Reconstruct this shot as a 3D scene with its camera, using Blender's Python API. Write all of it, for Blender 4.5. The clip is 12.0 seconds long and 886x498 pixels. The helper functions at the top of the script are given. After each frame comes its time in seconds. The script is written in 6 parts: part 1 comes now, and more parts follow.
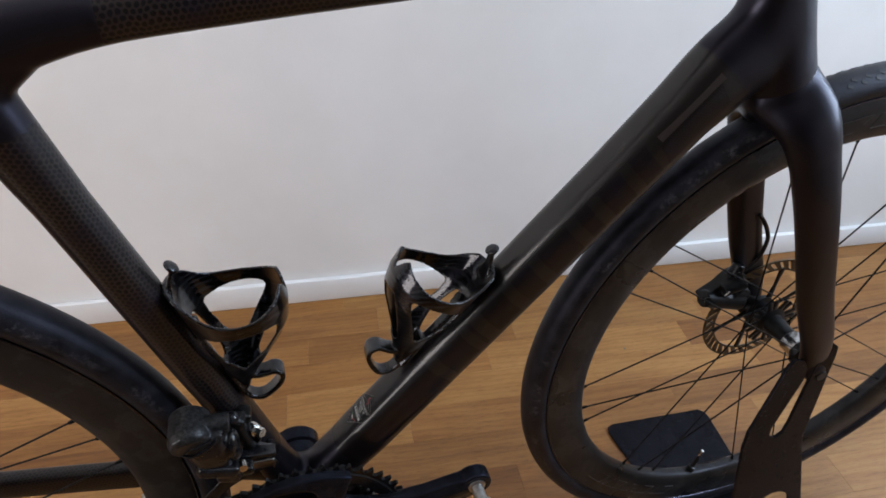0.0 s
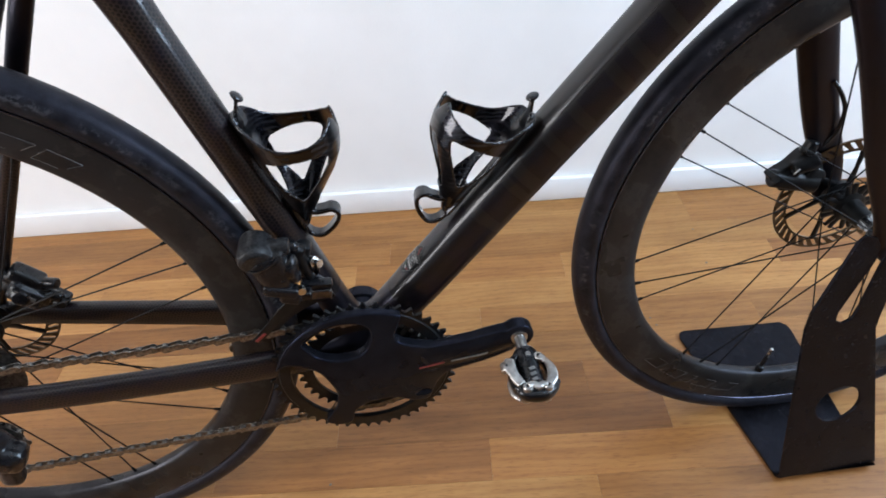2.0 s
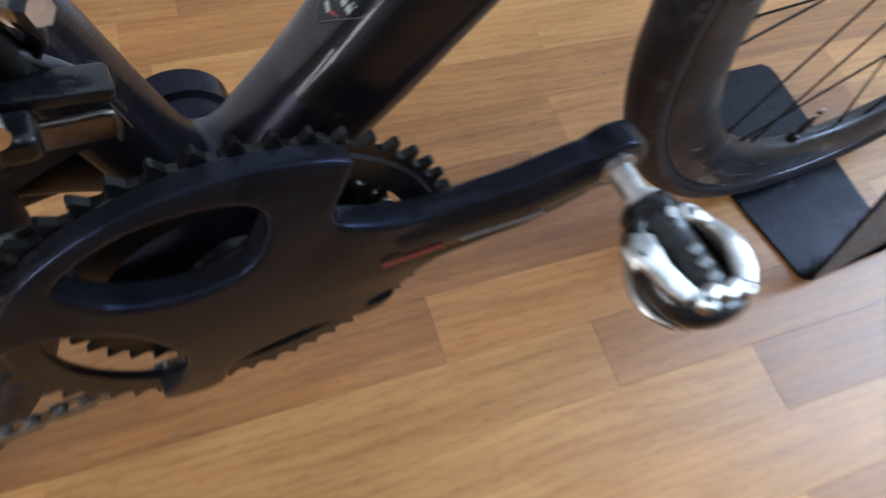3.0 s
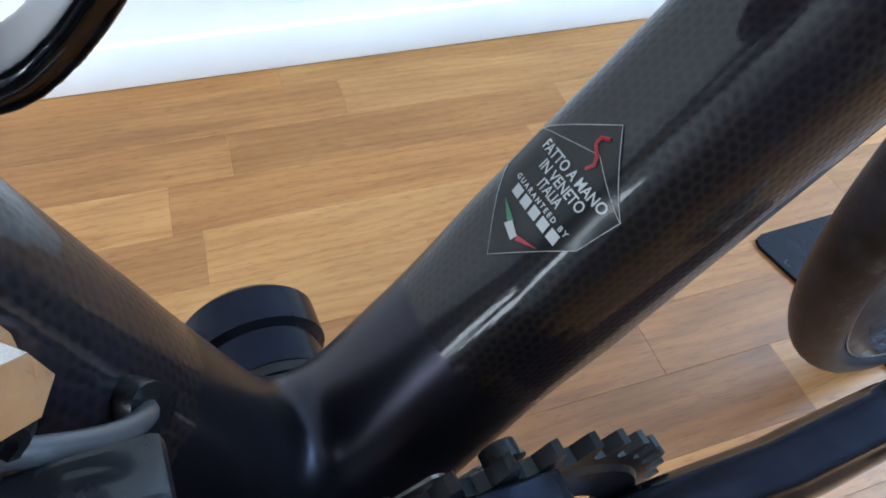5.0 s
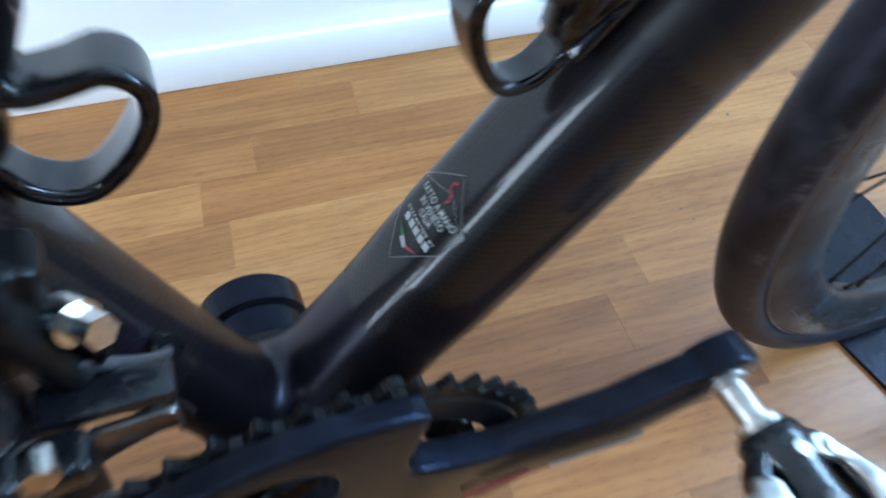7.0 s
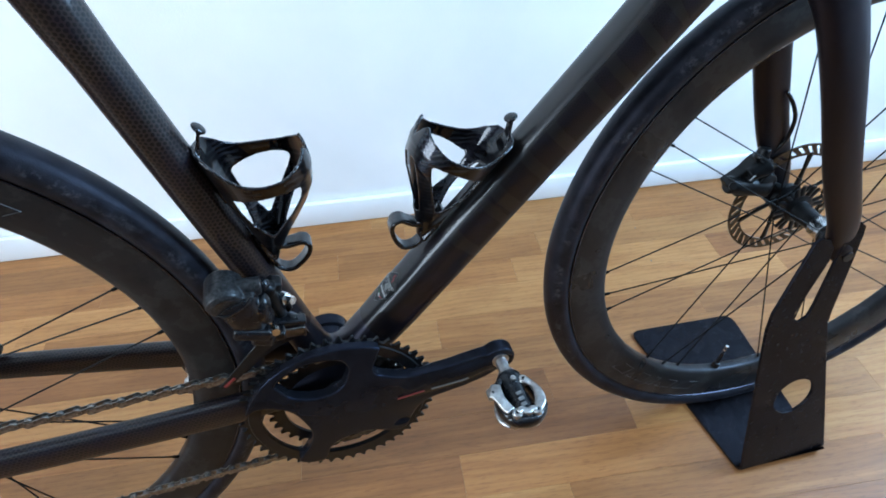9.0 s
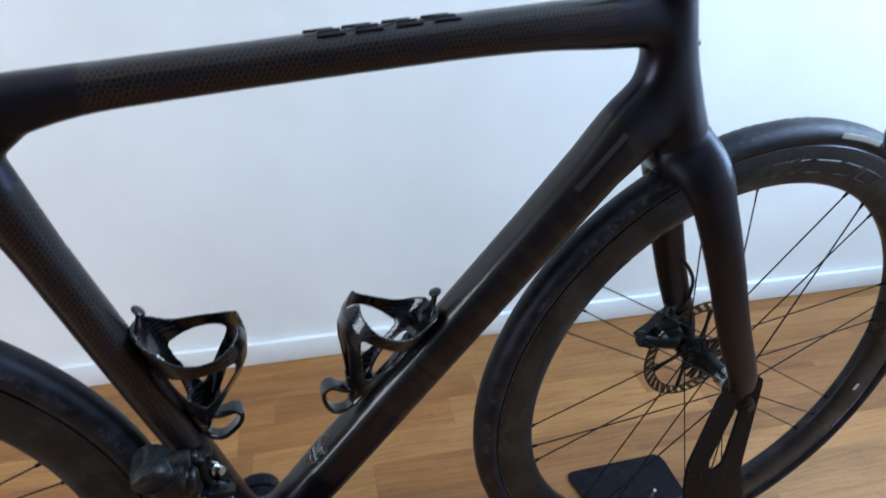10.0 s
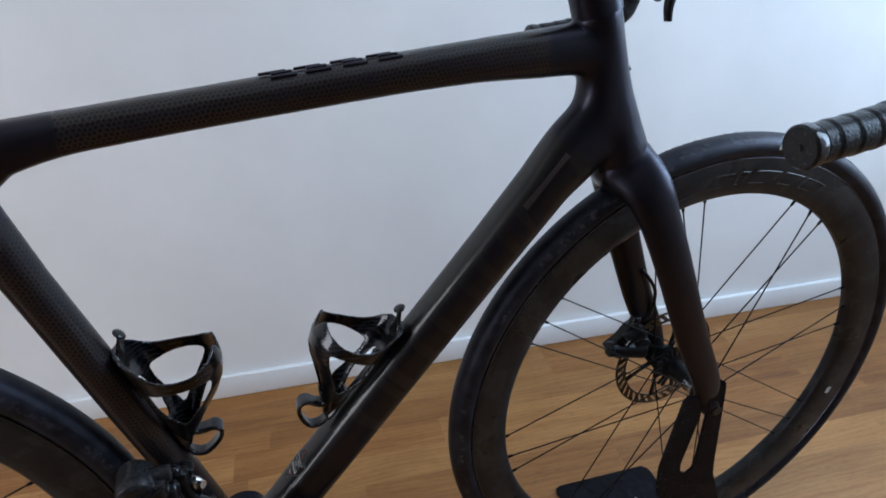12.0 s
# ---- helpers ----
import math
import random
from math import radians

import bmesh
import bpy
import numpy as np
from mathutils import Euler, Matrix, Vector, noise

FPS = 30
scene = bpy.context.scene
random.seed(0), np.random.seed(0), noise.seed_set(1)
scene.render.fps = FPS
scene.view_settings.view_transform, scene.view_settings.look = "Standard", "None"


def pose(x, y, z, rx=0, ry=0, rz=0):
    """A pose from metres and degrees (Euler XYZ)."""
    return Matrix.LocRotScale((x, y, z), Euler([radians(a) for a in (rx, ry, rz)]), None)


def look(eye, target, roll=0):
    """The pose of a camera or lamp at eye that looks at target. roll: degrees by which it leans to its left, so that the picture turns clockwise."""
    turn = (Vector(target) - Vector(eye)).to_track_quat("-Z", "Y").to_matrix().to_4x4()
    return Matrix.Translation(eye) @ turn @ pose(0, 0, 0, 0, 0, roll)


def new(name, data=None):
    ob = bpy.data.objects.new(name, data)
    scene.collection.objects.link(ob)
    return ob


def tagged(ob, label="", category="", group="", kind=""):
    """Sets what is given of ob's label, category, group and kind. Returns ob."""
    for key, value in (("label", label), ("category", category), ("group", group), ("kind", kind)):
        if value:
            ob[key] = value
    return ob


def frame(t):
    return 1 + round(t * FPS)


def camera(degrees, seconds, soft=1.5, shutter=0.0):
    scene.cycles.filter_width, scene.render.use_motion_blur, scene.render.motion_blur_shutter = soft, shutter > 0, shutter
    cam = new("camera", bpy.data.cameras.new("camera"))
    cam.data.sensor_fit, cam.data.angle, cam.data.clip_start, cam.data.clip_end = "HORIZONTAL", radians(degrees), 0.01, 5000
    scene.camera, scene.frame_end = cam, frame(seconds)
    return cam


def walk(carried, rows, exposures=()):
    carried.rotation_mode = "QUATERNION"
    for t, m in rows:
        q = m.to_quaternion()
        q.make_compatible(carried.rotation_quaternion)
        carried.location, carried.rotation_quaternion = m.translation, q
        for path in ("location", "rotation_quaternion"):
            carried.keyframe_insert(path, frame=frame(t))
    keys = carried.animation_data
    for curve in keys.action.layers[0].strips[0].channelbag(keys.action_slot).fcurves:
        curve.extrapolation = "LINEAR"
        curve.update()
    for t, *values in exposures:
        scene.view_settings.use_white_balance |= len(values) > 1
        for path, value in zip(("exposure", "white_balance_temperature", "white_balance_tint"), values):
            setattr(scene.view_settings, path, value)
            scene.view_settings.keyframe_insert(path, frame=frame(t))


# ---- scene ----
cam = camera(70.57, 12.0, soft=1.7, shutter=0.35)
# seconds, eye x y z, yaw to the left, pitch, roll
PATH = [
    (0, 0.0238, -0.3919, 0.8877, -17.84, -37.89, 1.46),
    (0.1, 0.0264, -0.3935, 0.8865, -18.11, -38.10, 1.33),
    (0.2, 0.0341, -0.3981, 0.8831, -18.91, -38.73, 0.93),
    (0.3, 0.0441, -0.4041, 0.8787, -19.93, -39.54, 0.42),
    (0.5, 0.0669, -0.4178, 0.8685, -22.29, -41.39, -0.76),
    (1, 0.1026, -0.4408, 0.8699, -19.96, -41.10, -4.91),
    (1.5, 0.0943, -0.5016, 0.8355, -7.99, -41.66, -5.29),
    (2, 0.0610, -0.4972, 0.8265, -4.79, -41.02, -5.28),
    (2.5, 0.0347, -0.4361, 0.7505, -13.03, -49.48, 0.76),
    (2.8, 0.0128, -0.2609, 0.6225, -27.85, -57.12, 6.06),
    (3, 0.0014, -0.1714, 0.5410, -39.50, -62.07, 15.81),
    (3.5, -0.0023, -0.1066, 0.4705, -33.36, -55.49, 8.15),
    (3.7, 0.0046, -0.0895, 0.4724, -31.13, -53.86, 8.21),
    (5.3, 0.0008, -0.0706, 0.4824, -30.25, -51.05, 6.00),
    (5.5, 0.0010, -0.0702, 0.4824, -30.63, -50.48, 6.07),
    (6, 0.0040, -0.0680, 0.4811, -31.01, -50.89, 6.03),
    (6.5, 0.0062, -0.0680, 0.4830, -30.74, -51.05, 5.85),
    (7, 0.0180, -0.1208, 0.5470, -25.38, -53.78, 2.54),
    (7.2, 0.0328, -0.1984, 0.6417, -14.14, -55.55, -7.83),
    (7.5, 0.0825, -0.3202, 0.7611, -7.93, -50.73, -9.34),
    (7.7, 0.0972, -0.4124, 0.8286, -5.15, -45.13, -9.12),
    (9.3, 0.0077, -0.4491, 0.8409, -16.79, -40.63, 0.29),
    (9.5, 0.0155, -0.4466, 0.8491, -18.03, -38.90, 1.60),
    (10, 0.0323, -0.4581, 0.9036, -20.30, -31.52, 1.43),
    (10.5, 0.0548, -0.4946, 0.9145, -19.38, -28.79, -1.27),
    (11, 0.0558, -0.5077, 0.9378, -20.35, -25.40, -0.56),
    (11.5, 0.0597, -0.5099, 0.9267, -20.25, -26.85, -0.68),
    (12, 0.0620, -0.5137, 0.9158, -19.47, -28.84, -1.24),
]
EXPOSURES = [
    (0.0, -0.2, 6400, 16),
    (0.5, 0.03, 6250, 15),
    (1.5, 0.28, 6180, 14),
    (2.0, 0.52, 6020, 13),
    (2.5, 0.52, 5930, 12),
    (3.0, 0.5, 5720, 12),
    (3.5, 0.70, 5500, 11),
    (5.5, 0.97, 5260, 4),
    (6.5, 0.97, 5160, 3),
    (7.0, 0.84, 4900, 2),
    (7.5, 0.80, 4850, 2),
    (9.5, 0.42, 5150, 3),
    (10.0, 0.1, 5450, 8),
    (10.5, -0.12, 5500, 8),
    (11.0, -0.35, 5550, 8),
    (11.5, -0.4, 5600, 10),
    (12.0, -0.42, 5750, 12),
]
walk(
    cam,
    [(t, pose(x, y, z, 90 + pitch, 0, yaw) @ pose(0, 0, 0, 0, 0, roll)) for t, x, y, z, yaw, pitch, roll in PATH],
    exposures=EXPOSURES,
)

# ---- light ----
world = bpy.data.worlds.new("daylight")
scene.world = world
world.use_nodes = True
wn = world.node_tree.nodes
sky = wn.new("ShaderNodeTexSky")
sky.sky_type = "NISHITA"
sky.sun_disc = False
sky.sun_elevation, sky.sun_rotation = radians(38), radians(70)
wn["Background"].inputs["Strength"].default_value = 0.1
world.node_tree.links.new(sky.outputs["Color"], wn["Background"].inputs["Color"])

# The room follows the wall behind the bicycle: u along it, v out from it.
WALL_TURN = math.atan(-0.1199)
ROOM = Matrix.Translation((0, 0.6161, 0)) @ Matrix.Rotation(WALL_TURN, 4, "Z")
U0, U1, V1, HIGH = -1.9, 2.15, 4.6, 2.6


def room(u, v, z):
    """A place in the room: u along the back wall, v out from it, z up."""
    return ROOM @ Vector((u, -v, z))


def window_lamp(name, at, towards, wide, high, watts, colour):
    lamp = bpy.data.lights.new(name, "AREA")
    lamp.shape, lamp.size, lamp.size_y, lamp.energy, lamp.color = "RECTANGLE", wide, high, watts, colour
    ob = new(name, lamp)
    ob.matrix_world = look(at, towards)
    return ob


# daylight through the two windows
window_lamp("window_light", room(U1 - 0.02, 0.72, 1.5), room(0, 0.30, 1.3), 1.0, 1.5, 69, (0.66, 0.84, 1.0))
window_lamp("window_light", room(U0 + 0.02, 1.5, 1.15), room(0, 0.2, 1.15), 1.0, 1.5, 38, (1.0, 0.955, 0.89))

# ---- materials ----


def material(name):
    m = bpy.data.materials.new(name)
    m.use_nodes = True
    return m, m.node_tree.nodes, m.node_tree.links, m.node_tree.nodes["Principled BSDF"]


def ramp(nodes, links, fac, stops):
    r = nodes.new("ShaderNodeValToRGB")
    for i, (at, c) in enumerate(stops):
        e = r.color_ramp.elements[i] if i < 2 else r.color_ramp.elements.new(at)
        e.position, e.color = at, (*c, 1)
    links.new(fac, r.inputs["Fac"])
    return r.outputs["Color"]


def noise_node(nodes, links, scale, detail=4.0, rough=0.55, stretch=None, kind="Object"):
    co = nodes.new("ShaderNodeTexCoord")
    out = co.outputs[kind]
    if stretch:
        mp = nodes.new("ShaderNodeMapping")
        mp.inputs["Scale"].default_value = stretch
        links.new(out, mp.inputs["Vector"])
        out = mp.outputs["Vector"]
    n = nodes.new("ShaderNodeTexNoise")
    n.inputs["Scale"].default_value, n.inputs["Detail"].default_value, n.inputs["Roughness"].default_value = scale, detail, rough
    links.new(out, n.inputs["Vector"])
    return n.outputs["Fac"]


def bump(nodes, links, bsdf, height, strength, distance):
    b = nodes.new("ShaderNodeBump")
    b.inputs["Strength"].default_value, b.inputs["Distance"].default_value = strength, distance
    links.new(height, b.inputs["Height"])
    links.new(b.outputs["Normal"], bsdf.inputs["Normal"])


def worn(name, dark, light, rough, metal=0.0, scale=30.0, coat=0.0, coat_rough=0.1, spread=0.12, relief=0.08, fine=900.0, gloss=0.5):
    """A surface with blotches, fine grain and uneven gloss."""
    m, n, l, b = material(name)
    big = noise_node(n, l, scale)
    l.new(ramp(n, l, big, [(0.36, dark), (0.72, light)]), b.inputs["Base Color"])
    mr = n.new("ShaderNodeMapRange")
    mr.inputs["To Min"].default_value, mr.inputs["To Max"].default_value = max(rough - spread, 0.03), min(rough + spread, 1)
    l.new(noise_node(n, l, scale * 4.3), mr.inputs["Value"])
    l.new(mr.outputs["Result"], b.inputs["Roughness"])
    b.inputs["Metallic"].default_value = metal
    b.inputs["Specular IOR Level"].default_value = gloss
    b.inputs["Coat Weight"].default_value, b.inputs["Coat Roughness"].default_value = coat, coat_rough
    bump(n, l, b, noise_node(n, l, fine, 2.0), relief, 0.0006)
    return m


def weave(name, cell, dark, light, rough, coat, coat_rough, relief, tint):
    """Woven carbon under lacquer: a honeycomb of small dark dots laid along the tube, with a faint tint."""
    m, n, l, b = material(name)
    uv = n.new("ShaderNodeTexCoord").outputs["UV"]
    wander = n.new("ShaderNodeMix")
    wander.data_type, wander.blend_type = "RGBA", "LINEAR_LIGHT"
    wander.inputs["Factor"].default_value = cell * 0.5
    l.new(uv, wander.inputs["A"])
    nz = n.new("ShaderNodeTexNoise")
    nz.inputs["Scale"].default_value, nz.inputs["Detail"].default_value = 0.35 / cell, 1.0
    l.new(uv, nz.inputs["Vector"])
    l.new(nz.outputs["Color"], wander.inputs["B"])
    waves = []
    for deg in (30, 90, 150):
        dot = n.new("ShaderNodeVectorMath")
        dot.operation = "DOT_PRODUCT"
        k = 2 * math.pi / (cell * 0.866)
        dot.inputs[1].default_value = (k * math.cos(radians(deg)), k * math.sin(radians(deg)), 0)
        l.new(wander.outputs["Result"], dot.inputs[0])
        c = n.new("ShaderNodeMath")
        c.operation = "COSINE"
        l.new(dot.outputs["Value"], c.inputs[0])
        waves.append(c.outputs["Value"])
    total = waves[0]
    for w in waves[1:]:
        add = n.new("ShaderNodeMath")
        add.operation = "ADD"
        l.new(total, add.inputs[0])
        l.new(w, add.inputs[1])
        total = add.outputs["Value"]
    height = n.new("ShaderNodeMapRange")
    height.inputs["From Min"].default_value, height.inputs["From Max"].default_value = -1.5, 3.0
    l.new(total, height.inputs["Value"])
    cells = ramp(n, l, height.outputs["Result"], [(0.08, light), (0.46, dark)])
    mix = n.new("ShaderNodeMix")
    mix.data_type, mix.blend_type = "RGBA", "MIX"
    l.new(ramp(n, l, noise_node(n, l, 38.0), [(0.46, (0, 0, 0)), (0.72, (0.6, 0.6, 0.6))]), mix.inputs["Factor"])
    l.new(cells, mix.inputs["A"])
    mix.inputs["B"].default_value = (*tint, 1)
    l.new(mix.outputs["Result"], b.inputs["Base Color"])
    mr = n.new("ShaderNodeMapRange")
    mr.inputs["To Min"].default_value, mr.inputs["To Max"].default_value = rough - 0.1, rough + 0.12
    l.new(noise_node(n, l, 60.0), mr.inputs["Value"])
    l.new(mr.outputs["Result"], b.inputs["Roughness"])
    b.inputs["Specular IOR Level"].default_value = 0.12
    b.inputs["Coat Weight"].default_value, b.inputs["Coat Roughness"].default_value = coat, coat_rough
    bump(n, l, b, height.outputs["Result"], relief, 0.0006)
    return m


def tyre_rubber(name, centre, dark, light, scuff):
    """Rubber with a bluish side wall and a ring of grey scuffs where the shoulder meets the road."""
    m, n, l, b = material(name)
    away = n.new("ShaderNodeVectorMath")
    away.operation = "MULTIPLY_ADD"
    away.inputs[1].default_value = (1, 0, 1)
    away.inputs[2].default_value = (-centre.x, 0, -centre.z)
    l.new(n.new("ShaderNodeTexCoord").outputs["Object"], away.inputs[0])
    far = n.new("ShaderNodeVectorMath")
    far.operation = "LENGTH"
    l.new(away.outputs["Vector"], far.inputs[0])
    ring = n.new("ShaderNodeMapRange")
    ring.inputs["From Min"].default_value, ring.inputs["From Max"].default_value = 0.314, 0.344
    l.new(far.outputs["Value"], ring.inputs["Value"])
    base = ramp(n, l, noise_node(n, l, 60.0), [(0.36, dark), (0.72, light)])
    band = ramp(n, l, ring.outputs["Result"], [(0.42, (0, 0, 0)), (0.56, (1, 1, 1)), (0.66, (1, 1, 1)), (0.80, (0, 0, 0))])
    flecks = ramp(n, l, noise_node(n, l, 150.0, 5.0, 0.7), [(0.50, (0, 0, 0)), (0.66, (1, 1, 1))])
    runs = ramp(n, l, noise_node(n, l, 17.0, 2.0), [(0.42, (0, 0, 0)), (0.60, (0.9, 0.9, 0.9))])
    mask = band
    for other in (flecks, runs):
        times = n.new("ShaderNodeMix")
        times.data_type, times.blend_type = "RGBA", "MULTIPLY"
        times.inputs["Factor"].default_value = 1.0
        l.new(mask, times.inputs["A"])
        l.new(other, times.inputs["B"])
        mask = times.outputs["Result"]
    mix = n.new("ShaderNodeMix")
    mix.data_type, mix.blend_type = "RGBA", "MIX"
    l.new(mask, mix.inputs["Factor"])
    l.new(base, mix.inputs["A"])
    mix.inputs["B"].default_value = (*scuff, 1)
    l.new(mix.outputs["Result"], b.inputs["Base Color"])
    mr = n.new("ShaderNodeMapRange")
    mr.inputs["To Min"].default_value, mr.inputs["To Max"].default_value = 0.36, 0.56
    l.new(noise_node(n, l, 120.0), mr.inputs["Value"])
    l.new(mr.outputs["Result"], b.inputs["Roughness"])
    b.inputs["Specular IOR Level"].default_value = 0.24
    b.inputs["Specular Tint"].default_value = (0.78, 0.78, 1.0, 1)
    bump(n, l, b, noise_node(n, l, 700.0, 2.0), 0.3, 0.0006)
    return m


def rim_carbon(name, dark, mid, light):
    """Matt moulded carbon: overlapping cloudy patches of cloth, some worn glossy."""
    m, n, l, b = material(name)
    patches = noise_node(n, l, 24.0, 5.0, 0.62)
    l.new(ramp(n, l, patches, [(0.36, dark), (0.45, mid), (0.53, mid), (0.57, light), (0.70, mid)]), b.inputs["Base Color"])
    mr = n.new("ShaderNodeMapRange")
    mr.inputs["From Min"].default_value, mr.inputs["From Max"].default_value = 0.36, 0.58
    mr.inputs["To Min"].default_value, mr.inputs["To Max"].default_value = 0.24, 0.46
    l.new(noise_node(n, l, 13.0, 3.0), mr.inputs["Value"])
    l.new(mr.outputs["Result"], b.inputs["Roughness"])
    b.inputs["Specular IOR Level"].default_value = 0.26
    b.inputs["Specular Tint"].default_value = (0.86, 0.86, 1.0, 1)
    bump(n, l, b, noise_node(n, l, 500.0, 2.0), 0.05, 0.0006)
    return m


def twill(name, dark, light, rough):
    """Marbled carbon cloth with a gloss coat: bands of crimped cloth that come and go."""
    m, n, l, b = material(name)
    w = n.new("ShaderNodeTexWave")
    w.inputs["Scale"].default_value, w.inputs["Distortion"].default_value = 60.0, 14.0
    w.inputs["Detail"].default_value, w.inputs["Detail Scale"].default_value = 2.0, 0.5
    w.bands_direction = "Z"
    l.new(n.new("ShaderNodeTexCoord").outputs["Object"], w.inputs["Vector"])
    mix = n.new("ShaderNodeMix")
    mix.data_type, mix.blend_type = "RGBA", "MULTIPLY"
    mix.inputs["Factor"].default_value = 1.0
    l.new(ramp(n, l, w.outputs["Fac"], [(0.45, (0.12, 0.12, 0.12)), (0.95, (1, 1, 1))]), mix.inputs["A"])
    l.new(ramp(n, l, noise_node(n, l, 55.0, 2.0), [(0.45, dark), (0.68, light)]), mix.inputs["B"])
    l.new(mix.outputs["Result"], b.inputs["Base Color"])
    b.inputs["Roughness"].default_value, b.inputs["Specular IOR Level"].default_value = rough, 0.12
    b.inputs["Coat Weight"].default_value, b.inputs["Coat Roughness"].default_value = 0.8, 0.05
    return m


def wood(name, dark, mid, light, seed):
    """Oiled oak: broad tone, growth rings that arch on some pieces, fine dark pores."""
    m, n, l, b = material(name)
    info = n.new("ShaderNodeObjectInfo")
    co = n.new("ShaderNodeTexCoord")
    add = n.new("ShaderNodeVectorMath")
    add.operation = "ADD"
    sc = n.new("ShaderNodeVectorMath")
    sc.operation = "SCALE"
    sc.inputs[0].default_value = (17.0 + seed, 9.0, 23.0)
    l.new(info.outputs["Random"], sc.inputs["Scale"])
    l.new(co.outputs["Object"], add.inputs[0])
    l.new(sc.outputs["Vector"], add.inputs[1])

    def stretched(scale, detail, stretch, distortion=0.0):
        mp = n.new("ShaderNodeMapping")
        mp.inputs["Scale"].default_value = stretch
        l.new(add.outputs["Vector"], mp.inputs["Vector"])
        t = n.new("ShaderNodeTexNoise")
        t.inputs["Scale"].default_value, t.inputs["Detail"].default_value, t.inputs["Distortion"].default_value = scale, detail, distortion
        l.new(mp.outputs["Vector"], t.inputs["Vector"])
        return t.outputs["Fac"]

    def times(a, tint, factor):
        mul = n.new("ShaderNodeMix")
        mul.data_type, mul.blend_type = "RGBA", "MULTIPLY"
        mul.inputs["Factor"].default_value = factor
        l.new(a, mul.inputs["A"])
        l.new(tint, mul.inputs["B"])
        return mul.outputs["Result"]

    grain = stretched(5.0, 6.0, (1.0, 11.0, 1.0), 0.4)
    fine = stretched(60.0, 5.0, (1.0, 9.0, 1.0))
    col = ramp(n, l, grain, [(0.28, dark), (0.72, light), (0.5, mid)])
    # growth rings: bands bent by a slow warp
    mp = n.new("ShaderNodeMapping")
    mp.inputs["Scale"].default_value = (0.22, 1.0, 1.0)
    l.new(add.outputs["Vector"], mp.inputs["Vector"])
    rings = n.new("ShaderNodeTexWave")
    rings.bands_direction = "Y"
    rings.inputs["Scale"].default_value, rings.inputs["Distortion"].default_value = 30.0, 13.0
    rings.inputs["Detail"].default_value, rings.inputs["Detail Scale"].default_value = 3.0, 0.55
    l.new(mp.outputs["Vector"], rings.inputs["Vector"])
    col = times(col, ramp(n, l, rings.outputs["Fac"], [(0.1, (0.84, 0.79, 0.74)), (0.55, (1, 1, 1))]), 0.6)
    col = times(col, ramp(n, l, fine, [(0.33, (0.62, 0.54, 0.47)), (0.46, (1, 1, 1))]), 0.6)
    col = times(col, ramp(n, l, stretched(9.0, 3.0, (1.0, 2.6, 1.0)), [(0.34, (0.86, 0.83, 0.80)), (0.62, (1, 1, 1))]), 0.8)
    hue = n.new("ShaderNodeHueSaturation")
    mr = n.new("ShaderNodeMapRange")
    mr.inputs["To Min"].default_value, mr.inputs["To Max"].default_value = 0.86, 1.16
    l.new(info.outputs["Random"], mr.inputs["Value"])
    l.new(mr.outputs["Result"], hue.inputs["Value"])
    l.new(col, hue.inputs["Color"])
    l.new(hue.outputs["Color"], b.inputs["Base Color"])
    gl = n.new("ShaderNodeMapRange")
    gl.inputs["To Min"].default_value, gl.inputs["To Max"].default_value = 0.32, 0.48
    l.new(grain, gl.inputs["Value"])
    l.new(gl.outputs["Result"], b.inputs["Roughness"])
    b.inputs["Specular IOR Level"].default_value = 0.36
    bump(n, l, b, fine, 0.12, 0.0006)
    return m


def plain(name, colour, rough, metal=0.0):
    m, n, l, b = material(name)
    b.inputs["Base Color"].default_value = (*colour, 1)
    b.inputs["Roughness"].default_value, b.inputs["Metallic"].default_value = rough, metal
    return m


OAK = [
    wood("oak_mid", (0.2068, 0.0859, 0.0210), (0.2509, 0.1108, 0.0295), (0.2962, 0.1379, 0.0394), 0),
    wood("oak_light", (0.2655, 0.1201, 0.0330), (0.3221, 0.1553, 0.0456), (0.3673, 0.1845, 0.0573), 3),
    wood("oak_dark", (0.1413, 0.0560, 0.0143), (0.1921, 0.0798, 0.0206), (0.2373, 0.1036, 0.0287), 7),
]
PAINT = worn("wall_paint", (0.725, 0.715, 0.696), (0.795, 0.786, 0.772), 0.75, scale=3.6, relief=0.25, fine=260.0)
# invented dark tone for the unseen south wall, keeps grey reflections off the bicycle
DIMMING_PAINT = worn("unseen_wall_dimming_paint", (0.085, 0.085, 0.09), (0.11, 0.11, 0.115), 0.75, scale=1.6, relief=0.25, fine=260.0)
TRIM = worn("trim_paint", (0.69, 0.69, 0.685), (0.75, 0.75, 0.745), 0.6, scale=6.0, relief=0.08, fine=180.0)
CEILING = worn("ceiling_paint", (0.78, 0.78, 0.77), (0.82, 0.82, 0.81), 0.8, scale=2.0)
GAP = plain("joint_dark", (0.13, 0.065, 0.024), 0.8)
WEAVE = weave("woven_carbon", 0.00275, (0.0026, 0.0022, 0.0028), (0.0096, 0.0066, 0.0062), 0.40, 0.5, 0.08, 0.14, (0.0055, 0.0045, 0.0105))
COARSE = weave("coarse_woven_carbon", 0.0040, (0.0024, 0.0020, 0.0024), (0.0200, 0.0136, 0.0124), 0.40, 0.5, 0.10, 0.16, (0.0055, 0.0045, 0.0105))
LUG = worn("satin_black_paint", (0.0030, 0.0026, 0.0034), (0.0044, 0.0038, 0.0050), 0.33, scale=25.0, coat=0.0, gloss=0.34, spread=0.02, relief=0.03)
